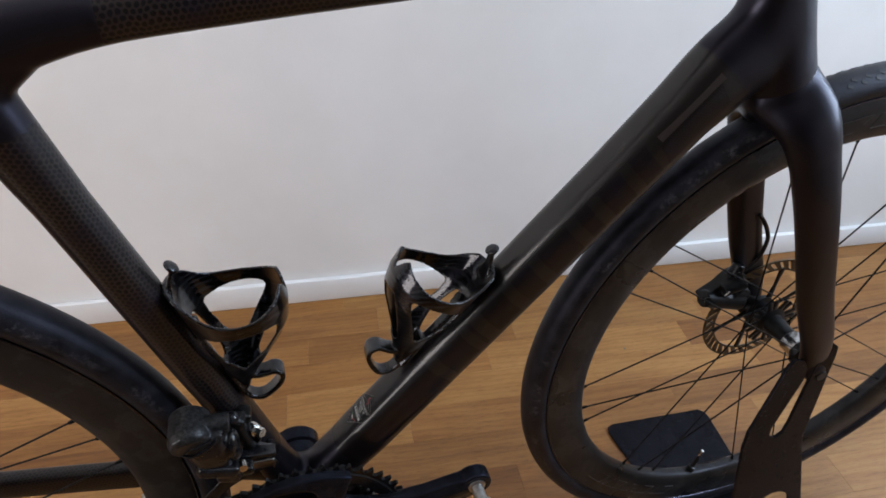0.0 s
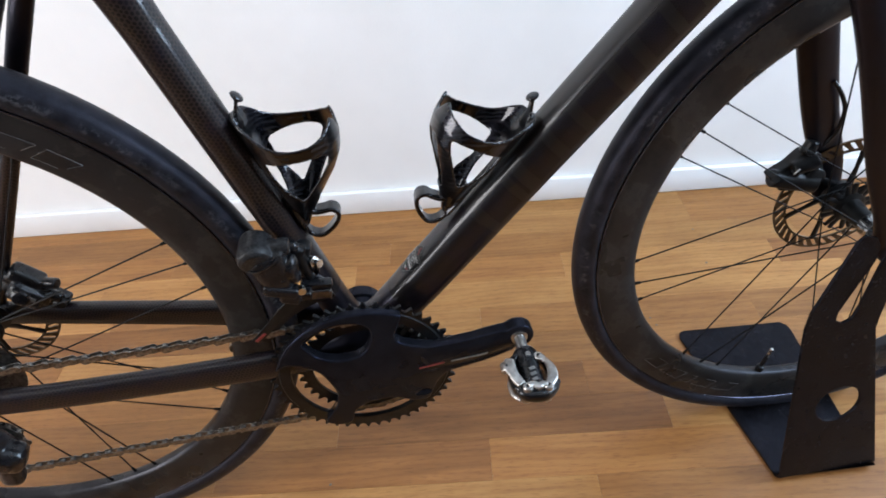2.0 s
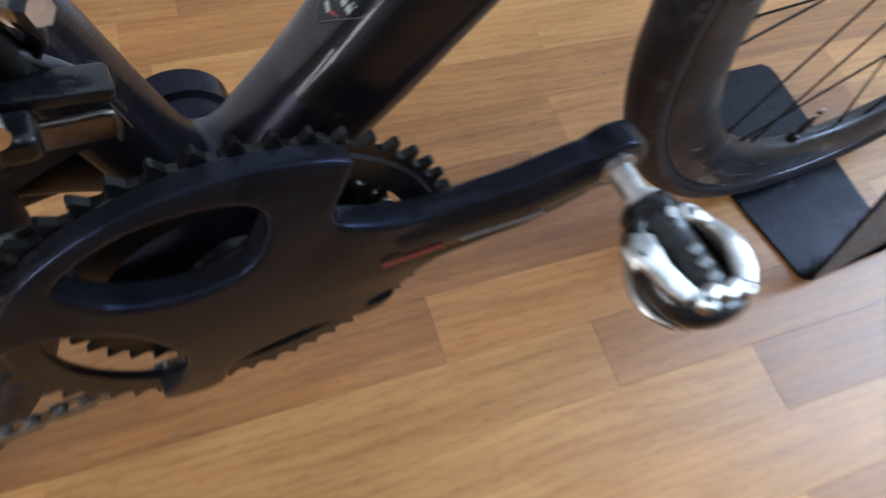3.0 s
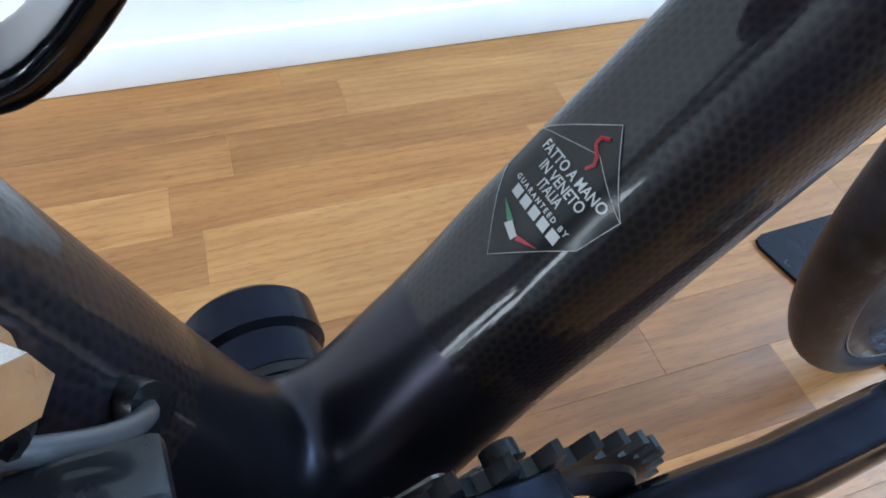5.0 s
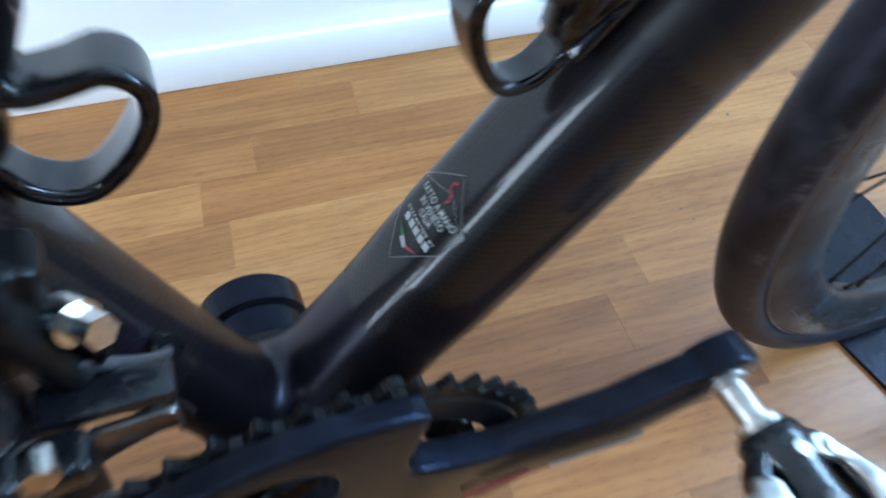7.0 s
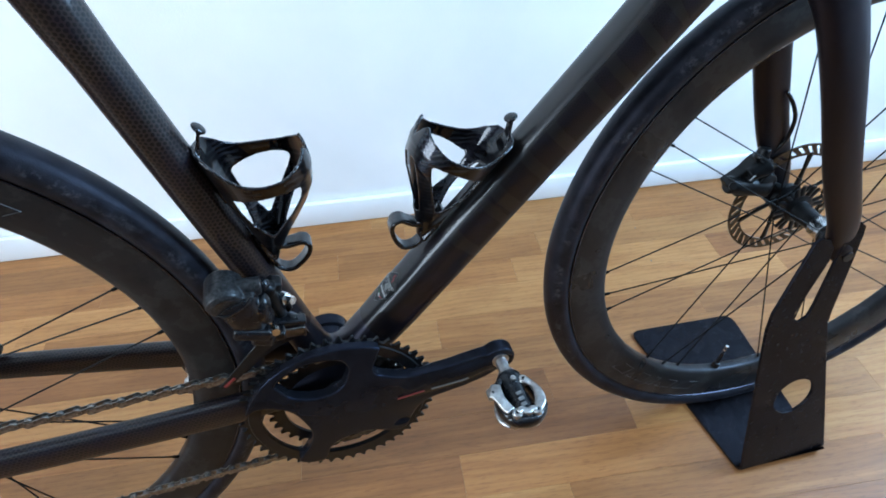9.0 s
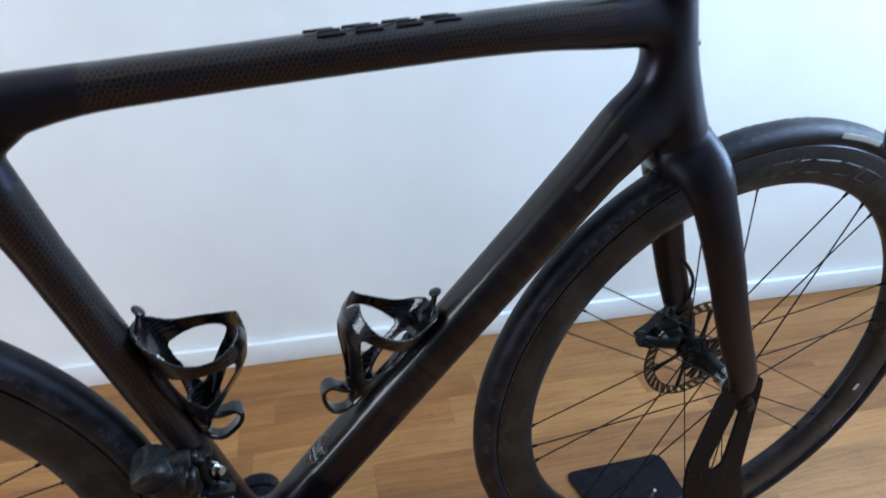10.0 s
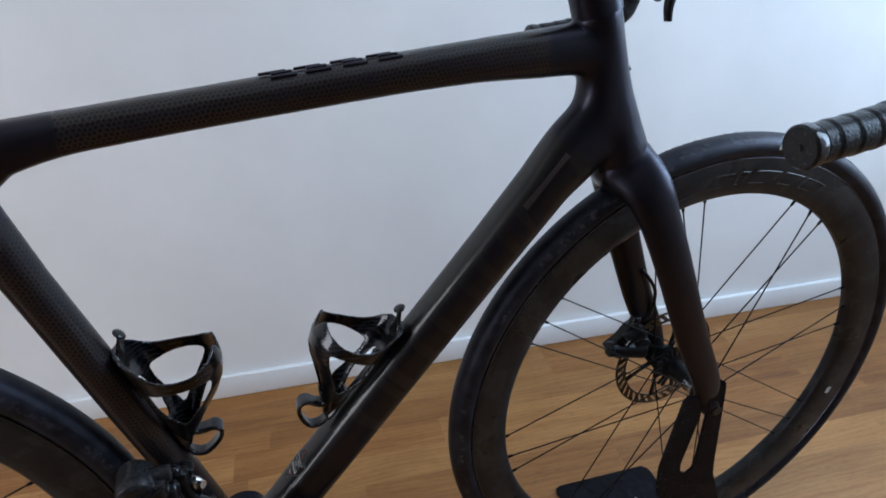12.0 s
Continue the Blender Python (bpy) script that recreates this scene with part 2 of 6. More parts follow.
SATIN = worn("satin_tube_lacquer", (0.0060, 0.0048, 0.0046), (0.0090, 0.0073, 0.0068), 0.34, scale=40.0, coat=0.45, coat_rough=0.14, gloss=0.2, spread=0.03, relief=0.03)
RIM = rim_carbon("matt_rim_carbon", (0.0080, 0.0075, 0.0074), (0.0145, 0.0132, 0.0123), (0.0262, 0.0246, 0.0226))
LIP = worn("polished_rim_lip", (0.003, 0.003, 0.0035), (0.012, 0.012, 0.013), 0.2, scale=60.0, gloss=0.8)
GLOSS = twill("marbled_gloss_carbon", (0.0014, 0.0014, 0.0018), (0.016, 0.0155, 0.0165), 0.3)
CRANK = worn("crank_carbon", (0.0045, 0.0046, 0.0060), (0.0092, 0.0093, 0.0118), 0.20, scale=60.0, coat=0.0, gloss=0.14, relief=0.015, spread=0.04)
ANODISED = worn("black_anodised", (0.003, 0.003, 0.0034), (0.010, 0.010, 0.0112), 0.34, metal=0.2, scale=80.0, gloss=0.25)
PLASTIC = worn("black_plastic", (0.003, 0.003, 0.0036), (0.0085, 0.0085, 0.0105), 0.3, scale=70.0, coat=0.4, coat_rough=0.06, gloss=0.14)
GREYBODY = worn("grey_fibre_plastic", (0.003, 0.003, 0.0034), (0.030, 0.029, 0.030), 0.4, scale=420.0, coat=0.12, coat_rough=0.2, gloss=0.16)
GROOVE = plain("tread_groove", (0.0022, 0.0022, 0.0025), 0.6)
PLATE_STEEL = worn("brushed_plate_steel", (0.10, 0.096, 0.092), (0.20, 0.192, 0.182), 0.34, metal=1.0, scale=140.0)
STEEL = worn("bright_steel", (0.5, 0.49, 0.47), (0.68, 0.67, 0.65), 0.22, metal=1.0, scale=120.0)
PEDAL_STEEL = worn("worn_pedal_steel", (0.30, 0.285, 0.265), (0.50, 0.48, 0.455), 0.36, metal=1.0, scale=160.0)
CHAIN = worn("oily_chain_steel", (0.10, 0.092, 0.082), (0.30, 0.285, 0.26), 0.34, metal=0.9, scale=220.0)
ROTOR = worn("brake_rotor_steel", (0.06, 0.05, 0.036), (0.14, 0.115, 0.085), 0.36, metal=1.0, scale=90.0)
HUB = worn("polished_hub", (0.42, 0.42, 0.43), (0.6, 0.6, 0.6), 0.2, metal=1.0, scale=60.0, spread=0.06)
CAGE_PLATE = worn("scuffed_cage_plate", (0.003, 0.003, 0.003), (0.0085, 0.0072, 0.0062), 0.4, metal=0.0, scale=120.0, gloss=0.2)
POWDER = worn("black_powder_coat", (0.0028, 0.0026, 0.0032), (0.0060, 0.0058, 0.0070), 0.24, scale=30.0, relief=0.25, fine=1400.0, gloss=0.12)
TAPE = worn("bar_tape", (0.0030, 0.0030, 0.0036), (0.0080, 0.0080, 0.0098), 0.32, scale=60.0, relief=0.7, fine=480.0, gloss=0.2)
SPOKE = plain("black_spoke", (0.004, 0.004, 0.0045), 0.5)
SPOKE.node_tree.nodes["Principled BSDF"].inputs["Specular IOR Level"].default_value = 0.1
STICKER = plain("clear_sticker", (0.010, 0.0095, 0.0095), 0.22)
STICKER.node_tree.nodes["Principled BSDF"].inputs["Specular IOR Level"].default_value = 0.25
INK = plain("white_ink", (0.34, 0.34, 0.33), 0.5)
GREYINK = plain("grey_ink", (0.09, 0.085, 0.08), 0.4)
TONE_LIGHT = plain("tone_light_ink", (0.024, 0.0185, 0.0165), 0.35)
RIMINK = plain("rim_outline_ink", (0.034, 0.031, 0.030), 0.3)
RED = plain("red_ink", (0.24, 0.015, 0.02), 0.45)
DIMRED = plain("dull_red_ink", (0.13, 0.012, 0.01), 0.4)
GREEN = plain("green_ink", (0.015, 0.12, 0.045), 0.45)
CABLE = plain("cable_sleeve", (0.032, 0.032, 0.036), 0.35)

# lacquers and rubber that throw light back with a faint violet cast
for m in (LUG, LIP, CRANK, GLOSS, POWDER):
    m.node_tree.nodes["Principled BSDF"].inputs["Specular Tint"].default_value = (0.76, 0.74, 1.0, 1)
CRANK.node_tree.nodes["Principled BSDF"].inputs["Specular Tint"].default_value = (0.40, 0.48, 0.95, 1)

# ---- builders ----


def part(name, bm, mat, parent=None, label="", smooth=True):
    """One mesh object from a bmesh, under a thing or a part."""
    me = bpy.data.meshes.new(name)
    bmesh.ops.recalc_face_normals(bm, faces=bm.faces[:])
    bm.to_mesh(me)
    bm.free()
    for m in mat if isinstance(mat, (list, tuple)) else [mat]:
        me.materials.append(m)
    for p in me.polygons:
        p.use_smooth = smooth
    if smooth:
        me.set_sharp_from_angle(angle=radians(38))
    ob = new(name, me)
    if parent:
        ob.parent = parent
    if label:
        tagged(ob, label)
    return ob


def box(bm, centre, size, turn=None, bevel=0.0, segments=2):
    made = bmesh.ops.create_cube(bm, size=1.0)["verts"]
    m = Matrix.Translation(centre) @ (turn or Matrix.Identity(4)) @ Matrix.Diagonal((*size, 1))
    bmesh.ops.transform(bm, matrix=m, verts=made)
    if bevel:
        edges = list({e for v in made for e in v.link_edges})
        bmesh.ops.bevel(bm, geom=edges, offset=bevel, segments=segments, profile=0.5, affect="EDGES")


def curve(points, steps=8):
    """A smooth line through the points."""
    p = [Vector(q) for q in points]
    p = [2 * p[0] - p[1]] + p + [2 * p[-1] - p[-2]]
    out = []
    for i in range(1, len(p) - 2):
        for k in range(steps):
            t = k / steps
            a, b, c, d = p[i - 1 : i + 3]
            out.append(0.5 * (2 * b + (c - a) * t + (2 * a - 5 * b + 4 * c - d) * t * t + (3 * b - a - 3 * c + d) * t**3))
    return out + [p[-2]]


def sweep(bm, points, radii, side=None, seg=20, power=2.0, closed=False, twist=None, taper=None):
    """A tube along the points. radii: one (across, along the normal) pair for each point or for all. side: the axis held across.
    taper: narrows the section by its height."""
    n = len(points)
    pts = [Vector(q) for q in points]
    radii = radii if isinstance(radii, list) else [radii] * n
    rings, last = [], Vector(side) if side else None
    for i, p in enumerate(pts):
        a = pts[(i - 1) % n] if closed or i else pts[0]
        b = pts[(i + 1) % n] if closed or i < n - 1 else pts[-1]
        t = (b - a).normalized()
        if last is None:
            last = t.orthogonal()
        ref = Vector(side) if side else last
        s = (ref - t * ref.dot(t)).normalized()
        last = s
        nn = t.cross(s)
        if twist:
            s, nn = s * math.cos(twist[i]) + nn * math.sin(twist[i]), nn * math.cos(twist[i]) - s * math.sin(twist[i])
        ra, rb = radii[i]
        ring = []
        for k in range(seg):
            q = 2 * math.pi * k / seg
            c, d = math.cos(q), math.sin(q)
            c, d = math.copysign(abs(c) ** (2 / power), c), math.copysign(abs(d) ** (2 / power), d)
            ring.append(bm.verts.new(p + s * ra * c * (taper(d) if taper else 1.0) + nn * rb * d))
        rings.append(ring)
    pairs = list(zip(rings, rings[1:])) + ([(rings[-1], rings[0])] if closed else [])
    for r0, r1 in pairs:
        for k in range(seg):
            bm.faces.new((r0[k], r0[(k + 1) % seg], r1[(k + 1) % seg], r1[k]))
    if not closed:
        bm.faces.new(rings[0][::-1])
        bm.faces.new(rings[-1])


def rod(bm, a, b, r, seg=10, r2=None):
    sweep(bm, [a, b], [(r, r), (r2 or r, r2 or r)], seg=seg)


def lathe(bm, profile, centre=(0, 0, 0), seg=96, closed=True, axis=None):
    """Turns a profile of (radius, sideways) pairs about the y axis through centre."""
    c = Vector(centre)
    turn = axis or Matrix.Identity(3)
    rings = []
    for k in range(seg):
        q = 2 * math.pi * k / seg
        rings.append([bm.verts.new(c + turn @ Vector((r * math.cos(q), y, r * math.sin(q)))) for r, y in profile])
    m = len(profile)
    for k in range(seg):
        a, b = rings[k], rings[(k + 1) % seg]
        for j in range(m if closed else m - 1):
            bm.faces.new((a[j], a[(j + 1) % m], b[(j + 1) % m], b[j]))


def plate(bm, outer, holes=(), y0=0.0, y1=0.004, bevel=0.0):
    """A flat plate in the x-z plane from y0 to y1, with holes through it."""
    edges = []
    for loop in (outer, *holes):
        vs = [bm.verts.new((x, y0, z)) for x, z in loop]
        edges += [bm.edges.new((vs[i], vs[(i + 1) % len(vs)])) for i in range(len(vs))]
    faces = [g for g in bmesh.ops.triangle_fill(bm, use_beauty=True, use_dissolve=False, edges=edges)["geom"] if isinstance(g, bmesh.types.BMFace)]
    got = bmesh.ops.extrude_face_region(bm, geom=faces)
    moved = [v for v in got["geom"] if isinstance(v, bmesh.types.BMVert)]
    bmesh.ops.translate(bm, verts=moved, vec=(0, y1 - y0, 0))
    if bevel:
        bmesh.ops.recalc_face_normals(bm, faces=bm.faces[:])
        rim = [e for e in bm.edges if len(e.link_faces) == 2 and e.calc_face_angle(0) > 1.0 and abs(e.verts[0].co.y - e.verts[1].co.y) < 1e-6]
        bmesh.ops.bevel(bm, geom=rim, offset=bevel, segments=2, profile=0.5, affect="EDGES")


def circle(cx, cz, r, n=32, a0=0.0):
    return [(cx + r * math.cos(a0 + 2 * math.pi * k / n), cz + r * math.sin(a0 + 2 * math.pi * k / n)) for k in range(n)]


# ---- the room ----


def wall(name, u_from, v_from, u_to, v_to, low=0.0, high=HIGH, thick=0.12, holes=(), paint=PAINT):
    """A wall between two places, its thickness outside, with rectangular openings (from, to, low, high along it)."""
    a, b = room(u_from, v_from, 0), room(u_to, v_to, 0)
    along = (b - a).normalized()
    out = Vector((along.y, -along.x, 0))
    length = (b - a).length
    bm = bmesh.new()
    cuts = sorted({0.0, length, *[h[0] for h in holes], *[h[1] for h in holes]})
    for s0, s1 in zip(cuts, cuts[1:]):
        spans = [(low, high)]
        for h0, h1, z0, z1 in holes:
            if s0 >= h0 - 1e-6 and s1 <= h1 + 1e-6:
                spans = [(low, z0), (z1, high)]
        for z0, z1 in spans:
            mid = a + along * (s0 + s1) / 2 + out * thick / 2
            box(bm, (mid.x, mid.y, (z0 + z1) / 2), (s1 - s0, thick, z1 - z0), Matrix.Rotation(math.atan2(along.y, along.x), 4, "Z"))
    ob = part(name, bm, paint, smooth=False)
    return tagged(ob, kind="structure")


tagged(wall("wall_north", U1 + 0.12, 0, U0 - 0.12, 0), "smooth off-white painted wall behind the bicycle", "wall")
tagged(wall("wall_west", U0, 0, U0, V1, holes=[(1.0, 2.0, 0.40, 1.90)]), "off-white painted wall with a window", "wall")
# out of view; darkened so the black tubes mirror less light
tagged(wall("wall_south", U0 - 0.12, V1, U1 + 0.12, V1, paint=DIMMING_PAINT), "unseen wall facing the bicycle, made dark grey to dim its reflections", "wall")
tagged(wall("wall_east", U1, V1, U1, 0, holes=[(V1 - 1.22, V1 - 0.22, 0.75, 2.25)]), "off-white painted wall with a window", "wall")


def window(name, centre, wide, high, turn):
    """A white casement window: frame, mullion, sill and two panes."""
    bm = bmesh.new()
    for s in (-1, 1):
        box(bm, (s * (wide / 2 - 0.03), 0, 0), (0.06, 0.07, high), bevel=0.004)
        box(bm, (0, 0, s * (high / 2 - 0.03)), (wide - 0.12, 0.07, 0.06), bevel=0.004)
    box(bm, (0, 0, 0), (0.07, 0.06, high - 0.12), bevel=0.004)
    m = Matrix.Translation(centre) @ Matrix.Rotation(turn, 4, "Z")
    win = part(name, bm, TRIM)
    win.matrix_world = m
    tagged(win, "white painted casement window with two panes", "window", kind="structure")
    for s in (-1, 1):
        bm = bmesh.new()
        box(bm, (s * wide / 4, 0.01, 0), (wide / 2 - 0.09, 0.004, high - 0.12))
        pane = part("pane", bm, GLASS, win)
        pane.visible_shadow = False
    bm = bmesh.new()
    box(bm, (0, 0.09, -high / 2 + 0.012), (wide, 0.1, 0.022), bevel=0.004)
    part("window_sill", bm, TRIM, win)


GLASS, gn, gl, gb = material("window_glass")
gb.inputs["Transmission Weight"].default_value, gb.inputs["Roughness"].default_value = 1.0, 0.0
window("window_1", room(U1 + 0.06, 0.72, 1.5), 1.0, 1.5, WALL_TURN + math.pi / 2)
window("window_2", room(U0 - 0.06, 1.5, 1.15), 1.0, 1.5, WALL_TURN - math.pi / 2)

bm = bmesh.new()
box(bm, room((U0 + U1) / 2, V1 / 2, HIGH + 0.06), (U1 - U0 + 0.24, V1 + 0.24, 0.12), Matrix.Rotation(WALL_TURN, 4, "Z"))
tagged(part("ceiling", bm, CEILING, smooth=False), "plain white painted ceiling", "ceiling", kind="structure")


def baseboard(u_from, v_from, u_to, v_to):
    a, b = room(u_from, v_from, 0), room(u_to, v_to, 0)
    along = (b - a).normalized()
    inward = Vector((-along.y, along.x, 0))
    mid = (a + b) / 2 + inward * 0.007
    bm = bmesh.new()
    box(bm, (mid.x, mid.y, 0.0275), ((b - a).length, 0.012, 0.055), Matrix.Rotation(math.atan2(along.y, along.x), 4, "Z"), 0.003)
    ob = part("baseboard", bm, TRIM)
    tagged(ob, "low white painted baseboard along the wall", "baseboard", kind="structure")


baseboard(U1, 0, U0, 0)
baseboard(U0, 0.016, U0, V1 - 0.016)
baseboard(U0, V1, U1, V1)
baseboard(U1, V1 - 0.016, U1, 0.016)

bm = bmesh.new()
box(bm, room((U0 + U1) / 2, V1 / 2, -0.029), (U1 - U0 + 0.24, V1 + 0.24, 0.05), Matrix.Rotation(WALL_TURN, 4, "Z"))
floor = part("floor", bm, GAP, smooth=False)
tagged(floor, "warm oak strip parquet floor with staggered end joints", "floor", kind="structure")

# ---- the bicycle stand ----
LEAN_IN = 0.182  # the upright leans towards the wheel


def bicycle_stand():
    stand = new("bicycle_stand")
    stand.location = (0.58, 0, 0)
    tagged(stand, "black powder-coated steel fork stand holding the front axle", "bicycle stand")
    up = (stand.location * -1)

    def at(x, y, z):
        return Vector((x, y, z)) + up

    # base plate on the floor, wider towards the wall, with rounded corners
    bm = bmesh.new()
    outline = [(0.516, -0.113), (0.648, -0.119), (0.6765, 0.115), (0.675, 0.126), (0.667, 0.134), (0.507, 0.1475), (0.498, 0.1445), (0.4945, 0.136)]
    lo = [bm.verts.new(at(x, y, 0.0005)) for x, y in outline]
    hi = [bm.verts.new(at(x, y, 0.0045)) for x, y in outline]
    bm.faces.new(lo[::-1])
    bm.faces.new(hi)
    for i in range(len(lo)):
        j = (i + 1) % len(lo)
        bm.faces.new((lo[i], lo[j], hi[j], hi[i]))
    # the bend up to the upright
    prev = None
    for k in range(7):
        a = k / 6 * (math.pi / 2 - 0.17)
        r = 0.014
        y, z = -r * math.sin(a), 0.0045 + r * (1 - math.cos(a)) - 0.004
        ly, lz = 0.004 * math.sin(a), 0.004 * math.cos(a)
        row = []
        for x, y0 in ((0.516, -0.113), (0.648, -0.119)):
            row.append((bm.verts.new(at(x, y0 + y, z)), bm.verts.new(at(x, y0 + y + ly, z + lz))))
        if prev:
            (a0, a1), (b0, b1) = prev
            (c0, c1), (d0, d1) = row
            for f in ((a0, b0, d0, c0), (a1, c1, d1, b1), (a0, c0, c1, a1), (b0, b1, d1, d0)):
                bm.faces.new(f)
        prev = row
    for ob in (part("base_plate", bm, POWDER, stand),):
        ob.data.set_sharp_from_angle(angle=radians(20))
    # upright: tapered plate with a round hole, forked into two prongs
    bm = bmesh.new()
    prongs = [
        (0.515, 0.012), (0.651, 0.012), (0.586, 0.25), (0.5865, 0.268), (0.597, 0.372), (0.5965, 0.382), (0.589, 0.388), (0.5805, 0.386),
        (0.574, 0.37), (0.5565, 0.284), (0.5515, 0.269), (0.542, 0.2645), (0.5325, 0.27), (0.5325, 0.281), (0.5595, 0.345),
        (0.561, 0.362), (0.553, 0.374), (0.541, 0.378), (0.533, 0.371), (0.5, 0.285), (0.4975, 0.262),
    ]
    plate(bm, prongs, [circle(0.5675, 0.1355, 0.0285, 32)], 0.0, 0.004, 0.0006)
    for v in bm.verts:
        x, y, z = v.co
        v.co = at(x, -0.1305 + LEAN_IN * z + y * 0.986 + 0.0, z - y * 0.166)
    part("upright", bm, POWDER, stand, smooth=False)
    # axle pin that the prongs grip
    bm = bmesh.new()
    rod(bm, at(0.584, -0.0690, 0.345), at(0.584, -0.060, 0.345), 0.0065, 20)
    part("axle_pin", bm, ANODISED, stand, "black axle end held between the prongs")


bicycle_stand()

# ---- the bicycle ----
BB = Vector((0, 0, 0.270))
REAR, FRONT = Vector((-0.41, 0, 0.341)), Vector((0.590, 0, 0.3445))
SEAT = Vector((-0.277, 0, 0.961)).normalized()
DOWN = Vector((0.675, 0, 0.738)).normalized()
DOWN_N = Vector((-DOWN.z, 0, DOWN.x))
DOWN_R = 0.0240
FACET = 3.8  # how square the down tube is


def tube_bend(s):
    """How far the down tube's middle rises from the straight line, s up along it."""
    return float(np.interp(s, [0.15, 0.30, 0.45, 0.53], [0.0, 0.0012, 0.0026, 0.0038]))


def tube_taper(h):
    """The down tube's width by its height h from -1 to 1: a narrow flat top, sides that lean out to the middle."""
    return 1.0 - 0.085 * h - 0.19 * h * h


STEER_TOP, STEER_LOW = Vector((0.401, 0, 0.829)), Vector((0.442, 0, 0.688))
SIDE = (0, 1, 0)

bicycle = new("bicycle")
bicycle.location, bicycle.rotation_euler = (0, -0.0034, 0), (-0.0150, 0, 0)  # leans a little towards the wall
tagged(bicycle, "black carbon road bicycle with deep rims, held in a stand", "bicycle")


def fuse(me, voxel, rounds, mat):
    """One skin from overlapping closed shapes, with soft fillets."""
    rough = new("rough", me)
    mod = rough.modifiers.new("fuse", "REMESH")
    mod.mode, mod.voxel_size = "VOXEL", voxel
    mod = rough.modifiers.new("fillet", "SMOOTH")
    mod.factor, mod.iterations = 0.5, rounds
    fused = bpy.data.meshes.new_from_object(rough.evaluated_get(bpy.context.evaluated_depsgraph_get()))
    bpy.data.objects.remove(rough)
    fused.materials.clear()
    fused.materials.append(mat)
    for p in fused.polygons:
        p.use_smooth = True
    return fused


def skin(bm, voxel, rounds, mat):
    me = bpy.data.meshes.new("rough")
    bmesh.ops.recalc_face_normals(bm, faces=bm.faces[:])
    bm.to_mesh(me)
    bm.free()
    return fuse(me, voxel, rounds, mat)


def tube_cloth(along, out, y, girth, scale):
    """Place on the cloth of a tube: the distance along it and the distance round it."""
    return along * scale, math.atan2(out, -y) * girth * scale


